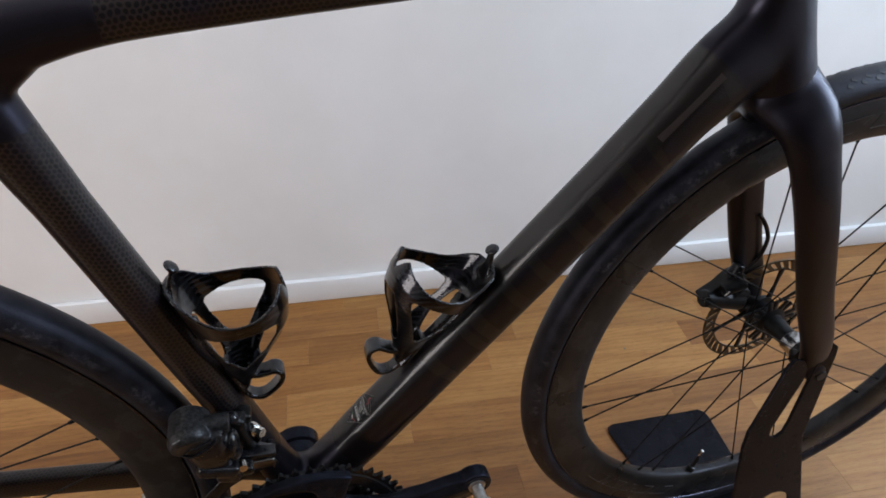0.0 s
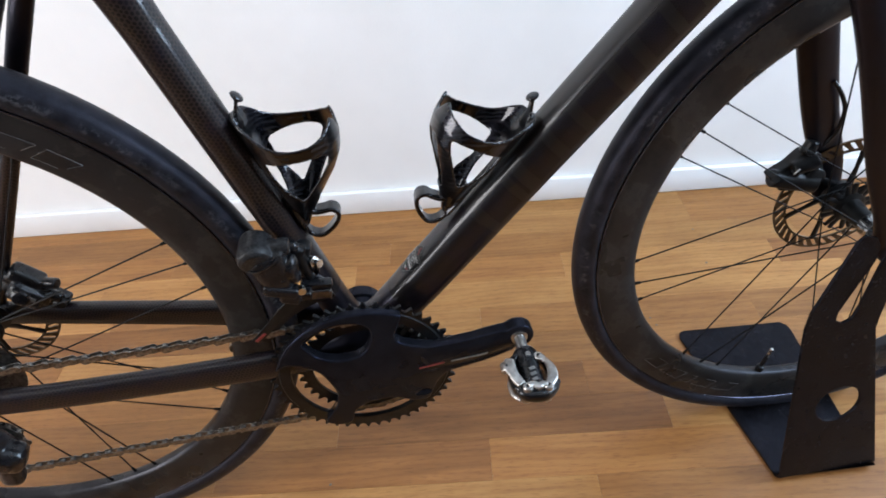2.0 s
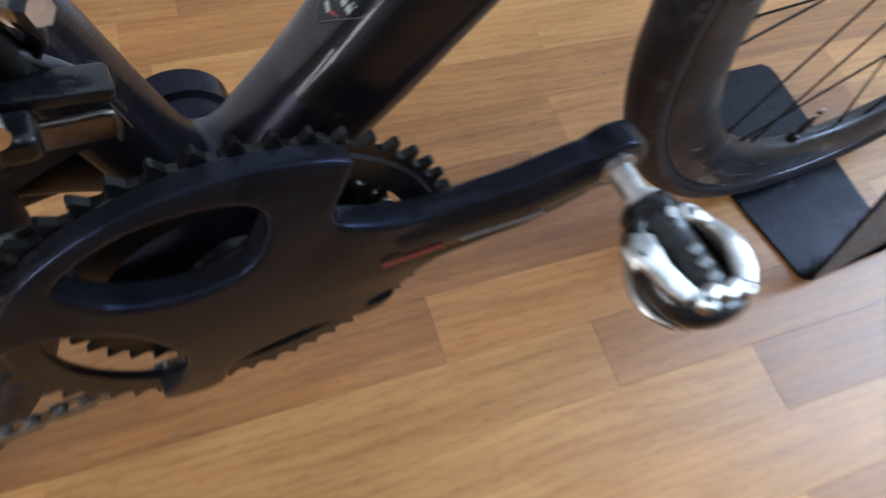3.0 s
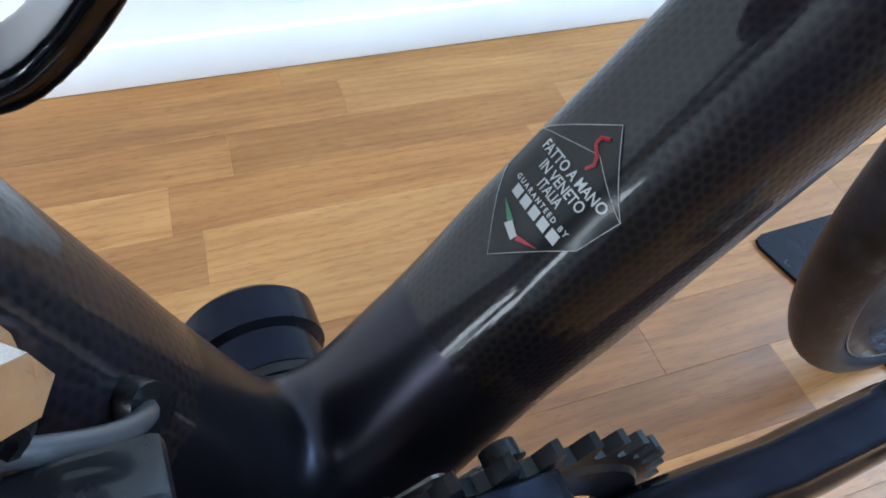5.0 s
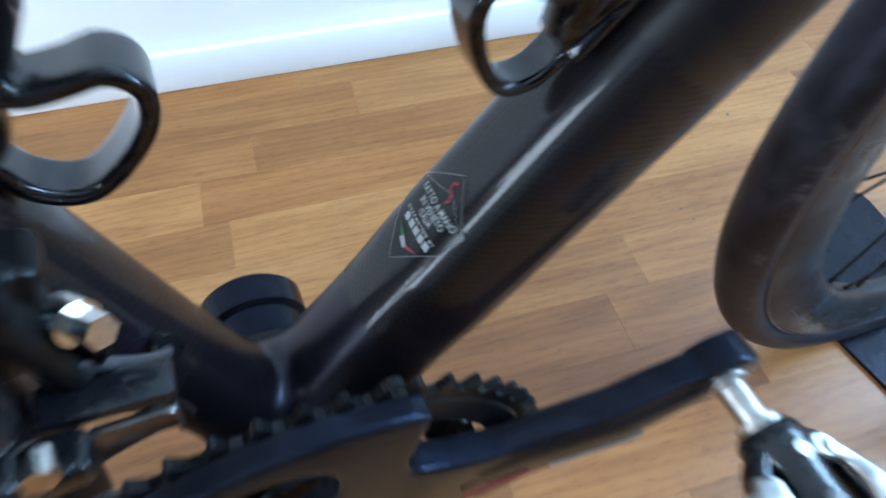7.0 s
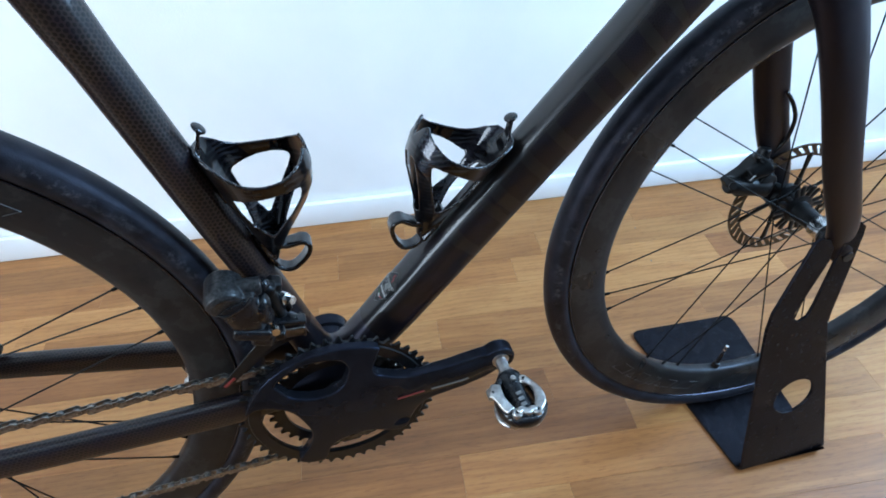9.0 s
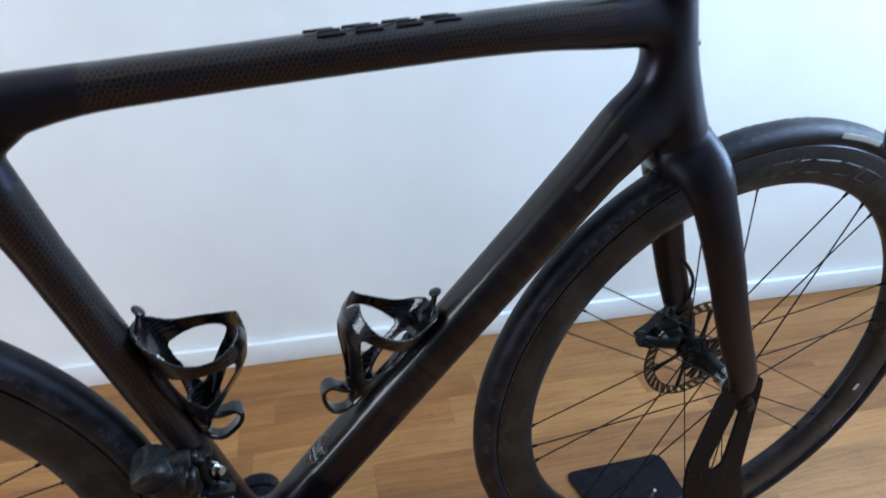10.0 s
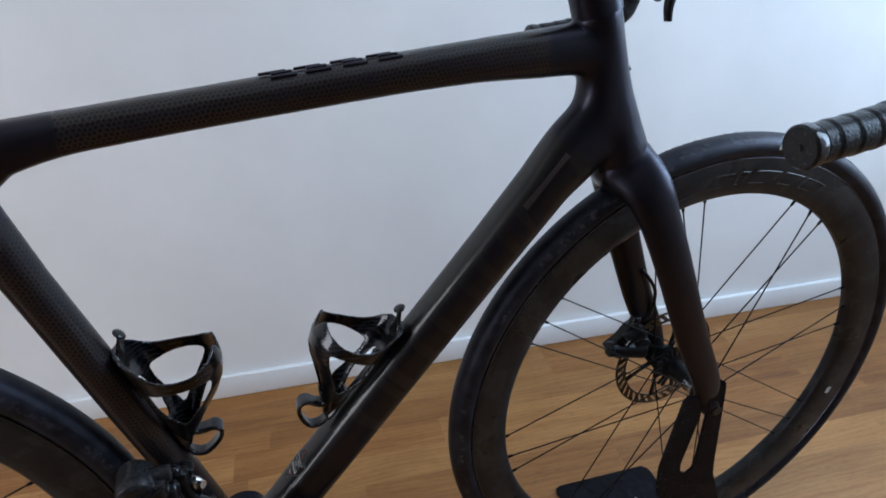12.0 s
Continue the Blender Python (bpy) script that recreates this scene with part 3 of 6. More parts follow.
def frame_mesh():
    """All tubes of the frame, fused into one skin with soft fillets."""
    bm = bmesh.new()
    v = Vector
    # bottom bracket shell
    sweep(bm, [v((0, -0.034, 0.270)), v((0, 0.034, 0.270))], (0.0235, 0.0235), seg=32)
    # seat tube
    pts = [BB + SEAT * s for s in (0.0, 0.05, 0.12, 0.25, 0.40, 0.47, 0.515)]
    sweep(bm, pts, [(0.028, 0.022), (0.0245, 0.0182), (0.021, 0.0172), (0.0195, 0.0185), (0.0175, 0.0178), (0.0185, 0.0205), (0.019, 0.021)], SIDE, 28)
    # fill of the corner between seat tube and down tube
    sweep(bm, [v((0.002, 0, 0.280)), v((0.003, 0, 0.302)), v((0.0035, 0, 0.315))], [(0.029, 0.027), (0.025, 0.018), (0.017, 0.007)], SIDE, 28)
    # down tube, slightly squared
    base = v((0, 0, 0.272))
    pts = [base + DOWN * t + DOWN_N * tube_bend(t) for t in (0.0, 0.04, 0.09, 0.15, 0.3, 0.45, 0.53)] + [v((0.3882, 0, 0.7006)), v((0.4203, 0, 0.7253))]
    sweep(bm, pts, [(0.030, 0.024), (0.0270, 0.0242), (0.0247, DOWN_R), (0.0243, DOWN_R), (0.0243, DOWN_R), (0.0243, 0.0245), (0.024, 0.0262), (0.0225, 0.0332), (0.021, 0.0375)], SIDE, 56, FACET, taper=tube_taper)
    # top tube
    spine = [(-0.145, 0.754, 0.024), (-0.11, 0.7625, 0.0215), (-0.075, 0.769, 0.0178), (-0.04, 0.773, 0.0160), (0.05, 0.7795, 0.0157), (0.2, 0.7895, 0.0168), (0.28, 0.7935, 0.0185), (0.34, 0.7945, 0.0215), (0.385, 0.795, 0.0245), (0.41, 0.795, 0.026)]
    pts = curve([(x, 0, z) for x, z, r in spine], 4)
    tall = [r for r in np.interp(np.linspace(0, len(spine) - 1, len(pts)), range(len(spine)), [r for x, z, r in spine])]
    sweep(bm, pts, [(0.0168 + 0.003 * i / len(pts), r) for i, r in enumerate(tall)], SIDE, 32, 2.4)
    # webs that fill the corners at the head and at the seat cluster
    sweep(bm, [v((0.4105, 0, 0.79)), v((0.4105, 0, 0.757)), v((0.412, 0, 0.722))], [(0.0208, 0.0215), (0.0212, 0.0220), (0.0222, 0.029)], SIDE, 32, 2.3)
    sweep(bm, [v((-0.132, 0, 0.725)), v((-0.118, 0, 0.742)), v((-0.10, 0, 0.756))], [(0.014, 0.013), (0.014, 0.013), (0.014, 0.013)], SIDE, 24)
    sweep(bm, [v((0.412, 0, 0.80)), v((0.4195, 0, 0.757)), v((0.428, 0, 0.722))], [(0.0203, 0.019), (0.0208, 0.020), (0.0225, 0.026)], SIDE, 32, 2.8)
    # head tube
    d = (STEER_LOW - STEER_TOP).normalized()
    pts = [STEER_TOP - d * 0.0, STEER_TOP + d * 0.03, STEER_TOP + d * 0.08, STEER_TOP + d * 0.115, STEER_LOW - d * 0.002, STEER_LOW + d * 0.010]
    sweep(bm, pts, [(0.022, 0.0235), (0.021, 0.0225), (0.021, 0.0235), (0.0235, 0.0275), (0.0265, 0.0305), (0.0270, 0.0310)], SIDE, 32)
    for s in (-1, 1):
        # chain stays
        pts = curve([(-0.005, s * 0.022, 0.281), (-0.06, s * 0.034, 0.291), (-0.16, s * 0.046, 0.304), (-0.30, s * 0.059, 0.322), (-0.405, s * 0.066, 0.337)], 6)
        n = len(pts)
        sweep(bm, pts, [(0.0095, 0.0140 + 0.0095 * (1 - i / n) ** 1.5) for i in range(n)], SIDE, 20, 2.8)
        # seat stays
        pts = curve([(-0.132, s * 0.010, 0.772), (-0.155, s * 0.022, 0.748), (-0.20, s * 0.034, 0.682), (-0.31, s * 0.055, 0.502), (-0.405, s * 0.066, 0.345)], 6)
        sweep(bm, pts, (0.0075, 0.0095), SIDE, 16)
        sweep(bm, [v((-0.41, s * 0.060, 0.338)), v((-0.41, s * 0.072, 0.338))], (0.017, 0.017), seg=24)
    me = bpy.data.meshes.new("frame_rough")
    bm.to_mesh(me)
    bm.free()
    rough = new("frame_rough", me)
    mod = rough.modifiers.new("fuse", "REMESH")
    mod.mode, mod.voxel_size = "VOXEL", 0.0021
    mod = rough.modifiers.new("fillet", "SMOOTH")
    mod.factor, mod.iterations = 0.5, 9
    fused = bpy.data.meshes.new_from_object(rough.evaluated_get(bpy.context.evaluated_depsgraph_get()))
    bpy.data.objects.remove(rough)
    fused.materials.clear()
    fused.materials.append(LUG)
    fused.materials.append(WEAVE)
    fused.materials.append(SATIN)
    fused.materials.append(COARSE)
    # the moulded head and bottom bracket have broader fillets than the other joints
    n = len(fused.vertices)
    co = np.zeros(n * 3)
    fused.vertices.foreach_get("co", co)
    co = co.reshape(n, 3)
    ed = np.zeros(len(fused.edges) * 2, dtype=np.int64)
    fused.edges.foreach_get("vertices", ed)
    ed = ed.reshape(-1, 2)
    count = np.bincount(ed.ravel(), minlength=n).reshape(n, 1)
    head = np.clip((co[:, 0] - 0.345) / 0.03, 0, 1) * np.clip((0.815 - co[:, 2]) / 0.02, 0, 1) * np.clip((co[:, 2] - 0.70) / 0.02, 0, 1)
    low = np.clip((0.1 - np.hypot(co[:, 0], co[:, 2] - 0.285)) / 0.03, 0, 1)
    weight = (0.5 * np.maximum(head, low)).reshape(n, 1)
    for _ in range(60):
        total = np.zeros((n, 3))
        for k in range(3):
            total[:, k] = np.bincount(ed[:, 0], co[ed[:, 1], k], n) + np.bincount(ed[:, 1], co[ed[:, 0], k], n)
        co += weight * (total / count - co)
    fused.vertices.foreach_set("co", co.ravel())
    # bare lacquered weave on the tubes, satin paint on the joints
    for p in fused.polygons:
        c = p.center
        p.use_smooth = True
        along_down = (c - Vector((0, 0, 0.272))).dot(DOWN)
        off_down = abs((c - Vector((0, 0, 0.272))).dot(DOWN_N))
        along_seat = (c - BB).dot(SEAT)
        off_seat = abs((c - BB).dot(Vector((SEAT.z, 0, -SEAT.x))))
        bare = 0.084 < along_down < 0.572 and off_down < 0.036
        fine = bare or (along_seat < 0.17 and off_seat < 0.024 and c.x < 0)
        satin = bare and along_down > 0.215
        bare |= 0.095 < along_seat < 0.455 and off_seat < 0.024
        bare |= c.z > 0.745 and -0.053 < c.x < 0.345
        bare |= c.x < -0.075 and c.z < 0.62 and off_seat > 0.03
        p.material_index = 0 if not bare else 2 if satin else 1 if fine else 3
    # the cloth runs along each tube and round it
    uv = fused.uv_layers.new(name="cloth")
    top_n = Vector((-0.07, 0, 0.9975))
    for p in fused.polygons:
        c = p.center
        along_down, off_down = (c - Vector((0, 0, 0.272))).dot(DOWN), (c - Vector((0, 0, 0.272))).dot(DOWN_N)
        off_seat = (c - BB).dot(Vector((SEAT.z, 0, -SEAT.x)))
        for i in p.loop_indices:
            q = fused.vertices[fused.loops[i].vertex_index].co
            if 0.08 < along_down and abs(off_down) < 0.036 and c.z < 0.74:
                uv.data[i].uv = tube_cloth((q - Vector((0, 0, 0.272))).dot(DOWN), (q - Vector((0, 0, 0.272))).dot(DOWN_N), q.y, 0.027, 1.0)
            elif c.z > 0.745:
                uv.data[i].uv = tube_cloth(q.x, (q - Vector((0, 0, 0.776))).dot(top_n), q.y, 0.017, 1.0)
            elif abs(off_seat) < 0.03:
                uv.data[i].uv = tube_cloth((q - BB).dot(SEAT), (q - BB).dot(Vector((SEAT.z, 0, -SEAT.x))), q.y, 0.0185, 1.0)
            else:
                uv.data[i].uv = (q.x, q.z + q.y)
    return fused


frame_ob = new("frame", frame_mesh())
frame_ob.parent = bicycle
tagged(frame_ob, "black carbon frame with bare weave tubes and satin joints")


def tube_point(s, deg, lift=0.0):
    """A place on the down tube: s up along it, deg round from its top towards the chain side."""
    q, r = radians(deg), DOWN_R + lift
    c, d = math.cos(q), math.sin(q)
    p = FACET
    c2, d2 = math.copysign(abs(c) ** (2 / p), c), math.copysign(abs(d) ** (2 / p), d)
    return Vector((0, 0, 0.272)) + DOWN * s + DOWN_N * (r * c2 + tube_bend(s)) - Vector((0, 1, 0)) * (r + 0.0003) * d2 * tube_taper(c2)


def tube_flat(s, across, lift=0.0):
    """A place on the down tube: s up along it, across towards the chain side in metres."""
    low, high = 0.0, 90.0
    for _ in range(30):
        mid = (low + high) / 2
        low, high = (mid, high) if -tube_point(0.0, mid).y < abs(across) else (low, mid)
    return tube_point(s, math.copysign(low, across), lift)


def wrap_text(words, s, left, right, size, mat, name="lettering", spacing=1.0):
    """Words laid round the down tube from left to right."""
    fc = bpy.data.curves.new(name, "FONT")
    fc.body, fc.size, fc.align_x, fc.align_y = words, size, "CENTER", "CENTER"
    fc.space_character, fc.resolution_u, fc.offset = spacing, 3, 0.00005
    ob = new(name, fc)
    me = bpy.data.meshes.new_from_object(ob.evaluated_get(bpy.context.evaluated_depsgraph_get()))
    bpy.data.objects.remove(ob)
    x0, x1 = min(v.co.x for v in me.vertices), max(v.co.x for v in me.vertices)
    for v in me.vertices:
        v.co = tube_flat(s + v.co.y, left + (right - left) * (v.co.x - x0) / (x1 - x0), 0.0007)
    me.materials.append(mat)
    ob = new(name, me)
    ob.parent = sticker
    return ob


def wrap_band(name, corners, mat, parent, lift, close=True, thick=0.00012, put=tube_flat):
    """A thin printed line round the down tube through corners."""
    bm = bmesh.new()
    pts = []
    loop = corners + corners[:1] if close else corners
    for (s0, d0), (s1, d1) in zip(loop, loop[1:]):
        for k in range(8):
            t = k / 8
            pts.append(put(s0 + (s1 - s0) * t, d0 + (d1 - d0) * t, lift))
    if not close:
        pts.append(put(*loop[-1], lift))
    sweep(bm, pts, (thick, thick), seg=4, closed=close)
    return part(name, bm, mat, parent)


def wrap_patch(name, corners, mat, parent, lift, label="", put=tube_flat):
    """A filled patch on the down tube, a fan of small faces between its corners."""
    bm = bmesh.new()
    cs, cd = sum(c[0] for c in corners) / len(corners), sum(c[1] for c in corners) / len(corners)
    rings = []
    for k in range(9):
        t = k / 8
        ring = []
        for (s0, d0), (s1, d1) in zip(corners, corners[1:] + corners[:1]):
            for j in range(6):
                s, d = s0 + (s1 - s0) * j / 6, d0 + (d1 - d0) * j / 6
                ring.append(bm.verts.new(put(cs + (s - cs) * t, cd + (d - cd) * t, lift)))
        rings.append(ring)
    for a, b in zip(rings, rings[1:]):
        for i in range(len(a)):
            j = (i + 1) % len(a)
            bm.faces.new((a[i], a[j], b[j], b[i]))
    bmesh.ops.remove_doubles(bm, verts=bm.verts[:], dist=1e-6)
    uv = bm.loops.layers.uv.new("cloth")
    for f in bm.faces:
        for loop in f.loops:
            q = loop.vert.co - Vector((0, 0, 0.272))
            loop[uv].uv = tube_cloth(q.dot(DOWN), q.dot(DOWN_N), q.y, 0.027, 1.0)
    return part(name, bm, mat, parent, label)


HEXAGON = [(0.1495, 0.0014), (0.1357, 0.0156), (0.1250, 0.0141), (0.1086, 0.0010), (0.1245, -0.0150), (0.1362, -0.0150)]
sticker = wrap_patch("sticker", HEXAGON, STICKER, frame_ob, 0.0004, "small clear sticker with white lettering and a tricolour mark")
wrap_band("outline", HEXAGON, INK, sticker, 0.0005, thick=0.00009)
wrap_text("FATTO A MANO", 0.1350, -0.0095, 0.0126, 0.0036, INK)
wrap_text("IN VENETO", 0.1317, -0.0060, 0.0093, 0.0036, INK)
wrap_text("ITALIA", 0.1287, -0.0028, 0.0049, 0.0036, INK)
wrap_text("GUARANTEED BY", 0.1257, -0.0086, 0.0110, 0.0018, INK, spacing=1.5)
# plain bars in place of the maker's name
for k in range(5):
    x = -0.0072 + 0.00356 * k
    wrap_patch("mark", [(0.1246, x + 0.0004), (0.1246, x + 0.0031), (0.1221, x + 0.0034), (0.1221, x + 0.0007)], INK, sticker, 0.0007)
wrap_patch("mark_green", [(0.1201, -0.0066), (0.1185, -0.0004), (0.1171, -0.0015)], GREEN, sticker, 0.0007)
wrap_patch("mark_white", [(0.1183, -0.0008), (0.1170, 0.0030), (0.1152, 0.0026), (0.1163, -0.0018)], INK, sticker, 0.0007)
wrap_patch("mark_red", [(0.1172, 0.0028), (0.1190, 0.0088), (0.1160, 0.0034)], RED, sticker, 0.0007)
wrap_band("mark_swoosh", [(0.1458, 0.0020), (0.1447, 0.0000), (0.1430, 0.0002), (0.1415, 0.0026), (0.1398, 0.0036), (0.1380, 0.0028)], RED, sticker, 0.0007, False, 0.00045)
wrap_band("fold_line", [(0.1362, -0.0146), (0.1420, 0.0028), (0.1357, 0.0154)], INK, sticker, 0.0006, False, 0.00007)

# dark tone-on-tone marks along the chain side of the down tube
for s0, s1 in ((0.23, 0.262), (0.272, 0.276), (0.29, 0.318), (0.33, 0.352), (0.364, 0.398), (0.41, 0.424), (0.436, 0.460), (0.471, 0.489)):
    wrap_patch("tone_mark", [(s0, 56), (s1, 56), (s1 - 0.003, 101), (s0 - 0.003, 101)], WEAVE, frame_ob, 0.0003, put=tube_point)
wrap_patch("tone_mark", [(0.498, 80), (0.562, 80), (0.556, 100), (0.492, 100)], WEAVE, frame_ob, 0.0003, put=tube_point)
wrap_patch("tone_mark", [(0.500, 58), (0.566, 58), (0.566, 78), (0.500, 78)], TONE_LIGHT, frame_ob, 0.0003, put=tube_point)

# moulded line along the edge of the flat top
wrap_band("edge_line", [(0.345 + 0.037 * k, 0.0168) for k in range(6)], GROOVE, frame_ob, 0.0, False, 0.0005)

# raised maker's plates along the top tube's shoulder, as plain bars
for x0 in (0.106, 0.134, 0.164, 0.194):
    bm = bmesh.new()
    for k, (dx, w) in enumerate(((0.0, 0.022), (0.003, 0.017), (0.0, 0.021))):
        q = radians(4 + 14 * k)
        ax = Matrix.Translation((x0 + dx + 0.004 * k, 0, 0.7775 + 0.0685 * (x0 + dx))) @ Matrix.Rotation(-0.068, 4, "Y") @ Matrix.Rotation(q, 4, "X")
        lift = 0.0162 + 0.0016 * math.sin(2 * q)
        box(bm, (0, 0, 0), (w, 0.0030, 0.0022), ax @ Matrix.Translation((0, 0, lift)), 0.0007)
    part("raised_mark", bm, LUG, frame_ob)

# small screw in the head tube's front
bm = bmesh.new()
hd = (STEER_LOW - STEER_TOP).normalized()
hn = Vector((-hd.z, 0, hd.x))
hc = STEER_TOP + hd * 0.062 + hn * 0.0213 * math.cos(0.5) + Vector((0, -0.0213 * math.sin(0.5), 0))
rod(bm, hc, hc + hn * 0.0012 + Vector((0, -0.0006, 0)), 0.0022, 12)
part("head_screw", bm, STEEL, frame_ob, "tiny bright screw")

# cable port on the seat tube and the wire to the front derailleur
bm = bmesh.new()
sweep(bm, [(-0.0212, -0.0135, 0.3815), (-0.0170, -0.0175, 0.3825)], (0.0058, 0.0040), (-0.284, 0, 0.959), 18)
part("cable_grommet", bm, PLASTIC, frame_ob)
bm = bmesh.new()
sweep(bm, curve([(-0.0195, -0.0145, 0.3815), (-0.0180, -0.0195, 0.3845), (-0.0205, -0.0260, 0.3935), (-0.026, -0.031, 0.405), (-0.036, -0.034, 0.418)], 8), (0.0019, 0.0019), seg=12)
part("cable", bm, CABLE, frame_ob, "thin grey derailleur cable")
bm = bmesh.new()
lathe(bm, [(0.0, -0.0375), (0.0215, -0.0375), (0.0225, -0.035), (0.0225, -0.032), (0.0, -0.032)], BB, 40, False)
part("bottom_bracket_cup", bm, ANODISED, frame_ob)
bm = bmesh.new()
lathe(bm, [(0.0, 0.0375), (0.0215, 0.0375), (0.0225, 0.035), (0.0225, 0.032), (0.0, 0.032)], BB, 40, False)
part("bottom_bracket_cup", bm, ANODISED, frame_ob)


# ---- fork ----
def fork():
    bm = bmesh.new()
    d = (STEER_LOW - STEER_TOP).normalized()
    sweep(bm, [STEER_LOW + d * 0.001, STEER_LOW + d * 0.014 + Vector((0.002, 0, 0)), STEER_LOW + d * 0.034 + Vector((0.003, 0, 0))], [(0.0262, 0.0302), (0.0312, 0.0345), (0.029, 0.029)], SIDE, 32)
    for s in (-1, 1):
        off = 0.012  # the blades bow a little to the front
        pts = curve([STEER_LOW + d * 0.012 + Vector((0.0, s * 0.006, 0)), (0.4575 + off * 0.3, s * 0.033, 0.652), (0.4705 + off * 0.7, s * 0.045, 0.605), (0.4905 + off, s * 0.0505, 0.545), (0.524 + off, s * 0.0545, 0.46), (0.558 + off * 0.8, s * 0.0565, 0.392), (0.581, s * 0.056, 0.347)], 6)
        n = len(pts)
        sweep(bm, pts, [(0.0125 - 0.003 * i / n + 0.007 * max(0, 1 - i / 10), 0.0225 + off * 0.25 - 0.008 * i / n + 0.007 * max(0, 1 - i / 10)) for i in range(n)], SIDE, 24, 2.3)
        sweep(bm, [Vector((0.580, s * 0.049, 0.345)), Vector((0.580, s * (0.069 if s < 0 else 0.064), 0.345))], (0.0128, 0.0128), seg=24)
    me = bpy.data.meshes.new("fork_rough")
    bm.to_mesh(me)
    bm.free()
    rough = new("fork_rough", me)
    mod = rough.modifiers.new("fuse", "REMESH")
    mod.mode, mod.voxel_size = "VOXEL", 0.0021
    mod = rough.modifiers.new("fillet", "SMOOTH")
    mod.factor, mod.iterations = 0.5, 10
    fused = bpy.data.meshes.new_from_object(rough.evaluated_get(bpy.context.evaluated_depsgraph_get()))
    bpy.data.objects.remove(rough)
    fused.materials.clear()
    fused.materials.append(LUG)
    for p in fused.polygons:
        p.use_smooth = True
    ob = new("fork", fused)
    ob.parent = bicycle
    tagged(ob, "satin black carbon fork with straight blades")
    bm = bmesh.new()
    rod(bm, (0.580, -0.0705, 0.345), (0.580, -0.062, 0.345), 0.0038, 6)
    part("axle_bolt", bm, ANODISED, ob)
    # hose clipped down the far blade
    bm = bmesh.new()
    sweep(bm, curve([(0.5285, 0.0415, 0.5030), (0.5350, 0.0385, 0.4950), (0.5450, 0.0385, 0.4810), (0.5530, 0.0400, 0.4640), (0.5545, 0.0430, 0.4380), (0.5480, 0.0470, 0.4200)], 6), (0.0024, 0.0024), seg=10)
    part("brake_hose", bm, PLASTIC, ob)


fork()

# ---- wheels ----


def wheel(name, centre, start, rear, steer=0.0, lean=0.0):
    turn = Matrix.Rotation(steer, 3, "Z") @ Matrix.Rotation(-lean, 3, "X")
    c = centre
    # deep aero rim
    bm = bmesh.new()
    half = [(0.2685, 0.0035), (0.2695, 0.0062), (0.2735, 0.0092), (0.283, 0.0122), (0.295, 0.0134), (0.3055, 0.0134), (0.3150, 0.0133), (0.3172, 0.0126), (0.3175, 0.0112), (0.3150, 0.0100)]
    lathe(bm, [(r, y) for r, y in half] + [(r, -y) for r, y in half[::-1]], c, 144, True, turn)
    rim = part(name, bm, RIM, bicycle, "deep matt carbon wheel with thin black spokes")
    for s in (-1, 1):
        bm = bmesh.new()
        lathe(bm, [(0.3160 + 0.0012 * math.cos(a), s * (0.0129 + 0.0012 * math.sin(a))) for a in np.linspace(0, 2 * math.pi, 8, endpoint=False)], c, 144, True, turn)
        part("rim_lip", bm, LIP, rim)
    # tyre
    bm = bmesh.new()
    grow = 0.0042 if rear else 0.0016
    prof = [(0.3130, 0.0105), (0.3168, 0.0108), (0.3178, 0.0130), (0.3210, 0.0160), (0.3250 + grow * 0.4, 0.0175), (0.3295 + grow * 0.6, 0.0171), (0.3340 + grow * 0.9, 0.0144), (0.3374 + grow, 0.0098), (0.3394 + grow, 0.0050), (0.3400 + grow, 0.0)]
    lathe(bm, prof + [(r, -y) for r, y in prof[-2::-1]], c, 144, True, turn)
    rubber = tyre_rubber("tyre_rubber", c, (0.0035, 0.0035, 0.0046), (0.0165, 0.0165, 0.0215), (0.085, 0.085, 0.092))
    part("tyre", bm, rubber, rim, "black road tyre with a slick tread")
    # blocks of tread pattern on the tyre's shoulders
    for g in () if rear else (64, 76, 88.4, 100):
        bm = bmesh.new()
        for j in range(6):
            inner = j < 3
            q = radians(g - 3 + (j % 3) * 2.4 + (1.1 if inner else 0))
            r, y, tip = (0.3352 + grow, 0.0128, 0.72) if inner else (0.3378 + grow, 0.0090, 0.50)
            for s in (-1, 1):
                m = Matrix.Translation(c) @ turn.to_4x4() @ Matrix.Rotation(-q, 4, "Y") @ Matrix.Translation((r, s * y, 0)) @ Matrix.Rotation(s * tip, 4, "Z")
                made = bmesh.ops.create_cube(bm, size=1.0)["verts"]
                bmesh.ops.transform(bm, matrix=m @ Matrix.Rotation(s * 0.5, 4, "X") @ Matrix.Diagonal((0.0006, 0.0028, 0.0050, 1)), verts=made)
        tagged(part("tread_mark", bm, GROOVE, rim), kind="stuff")
    # hub with its flanges
    bm = bmesh.new()
    if rear:
        prof = [(0.006, -0.066), (0.011, -0.066), (0.011, -0.030), (0.0225, -0.026), (0.0325, -0.0225), (0.0325, -0.0195), (0.015, -0.016), (0.012, 0.0), (0.014, 0.026), (0.022, 0.031), (0.022, 0.036), (0.014, 0.04), (0.012, 0.066), (0.006, 0.066)]
    else:
        prof = [(0.006, -0.049), (0.010, -0.049), (0.0105, -0.039), (0.017, -0.038), (0.018, -0.033), (0.0125, -0.026), (0.0115, 0.0), (0.0130, 0.0190), (0.0190, 0.0212), (0.0190, 0.0248), (0.014, 0.028), (0.012, 0.049), (0.006, 0.049)]
    lathe(bm, prof, c, 40, True, turn)
    part("hub", bm, ANODISED, rim)
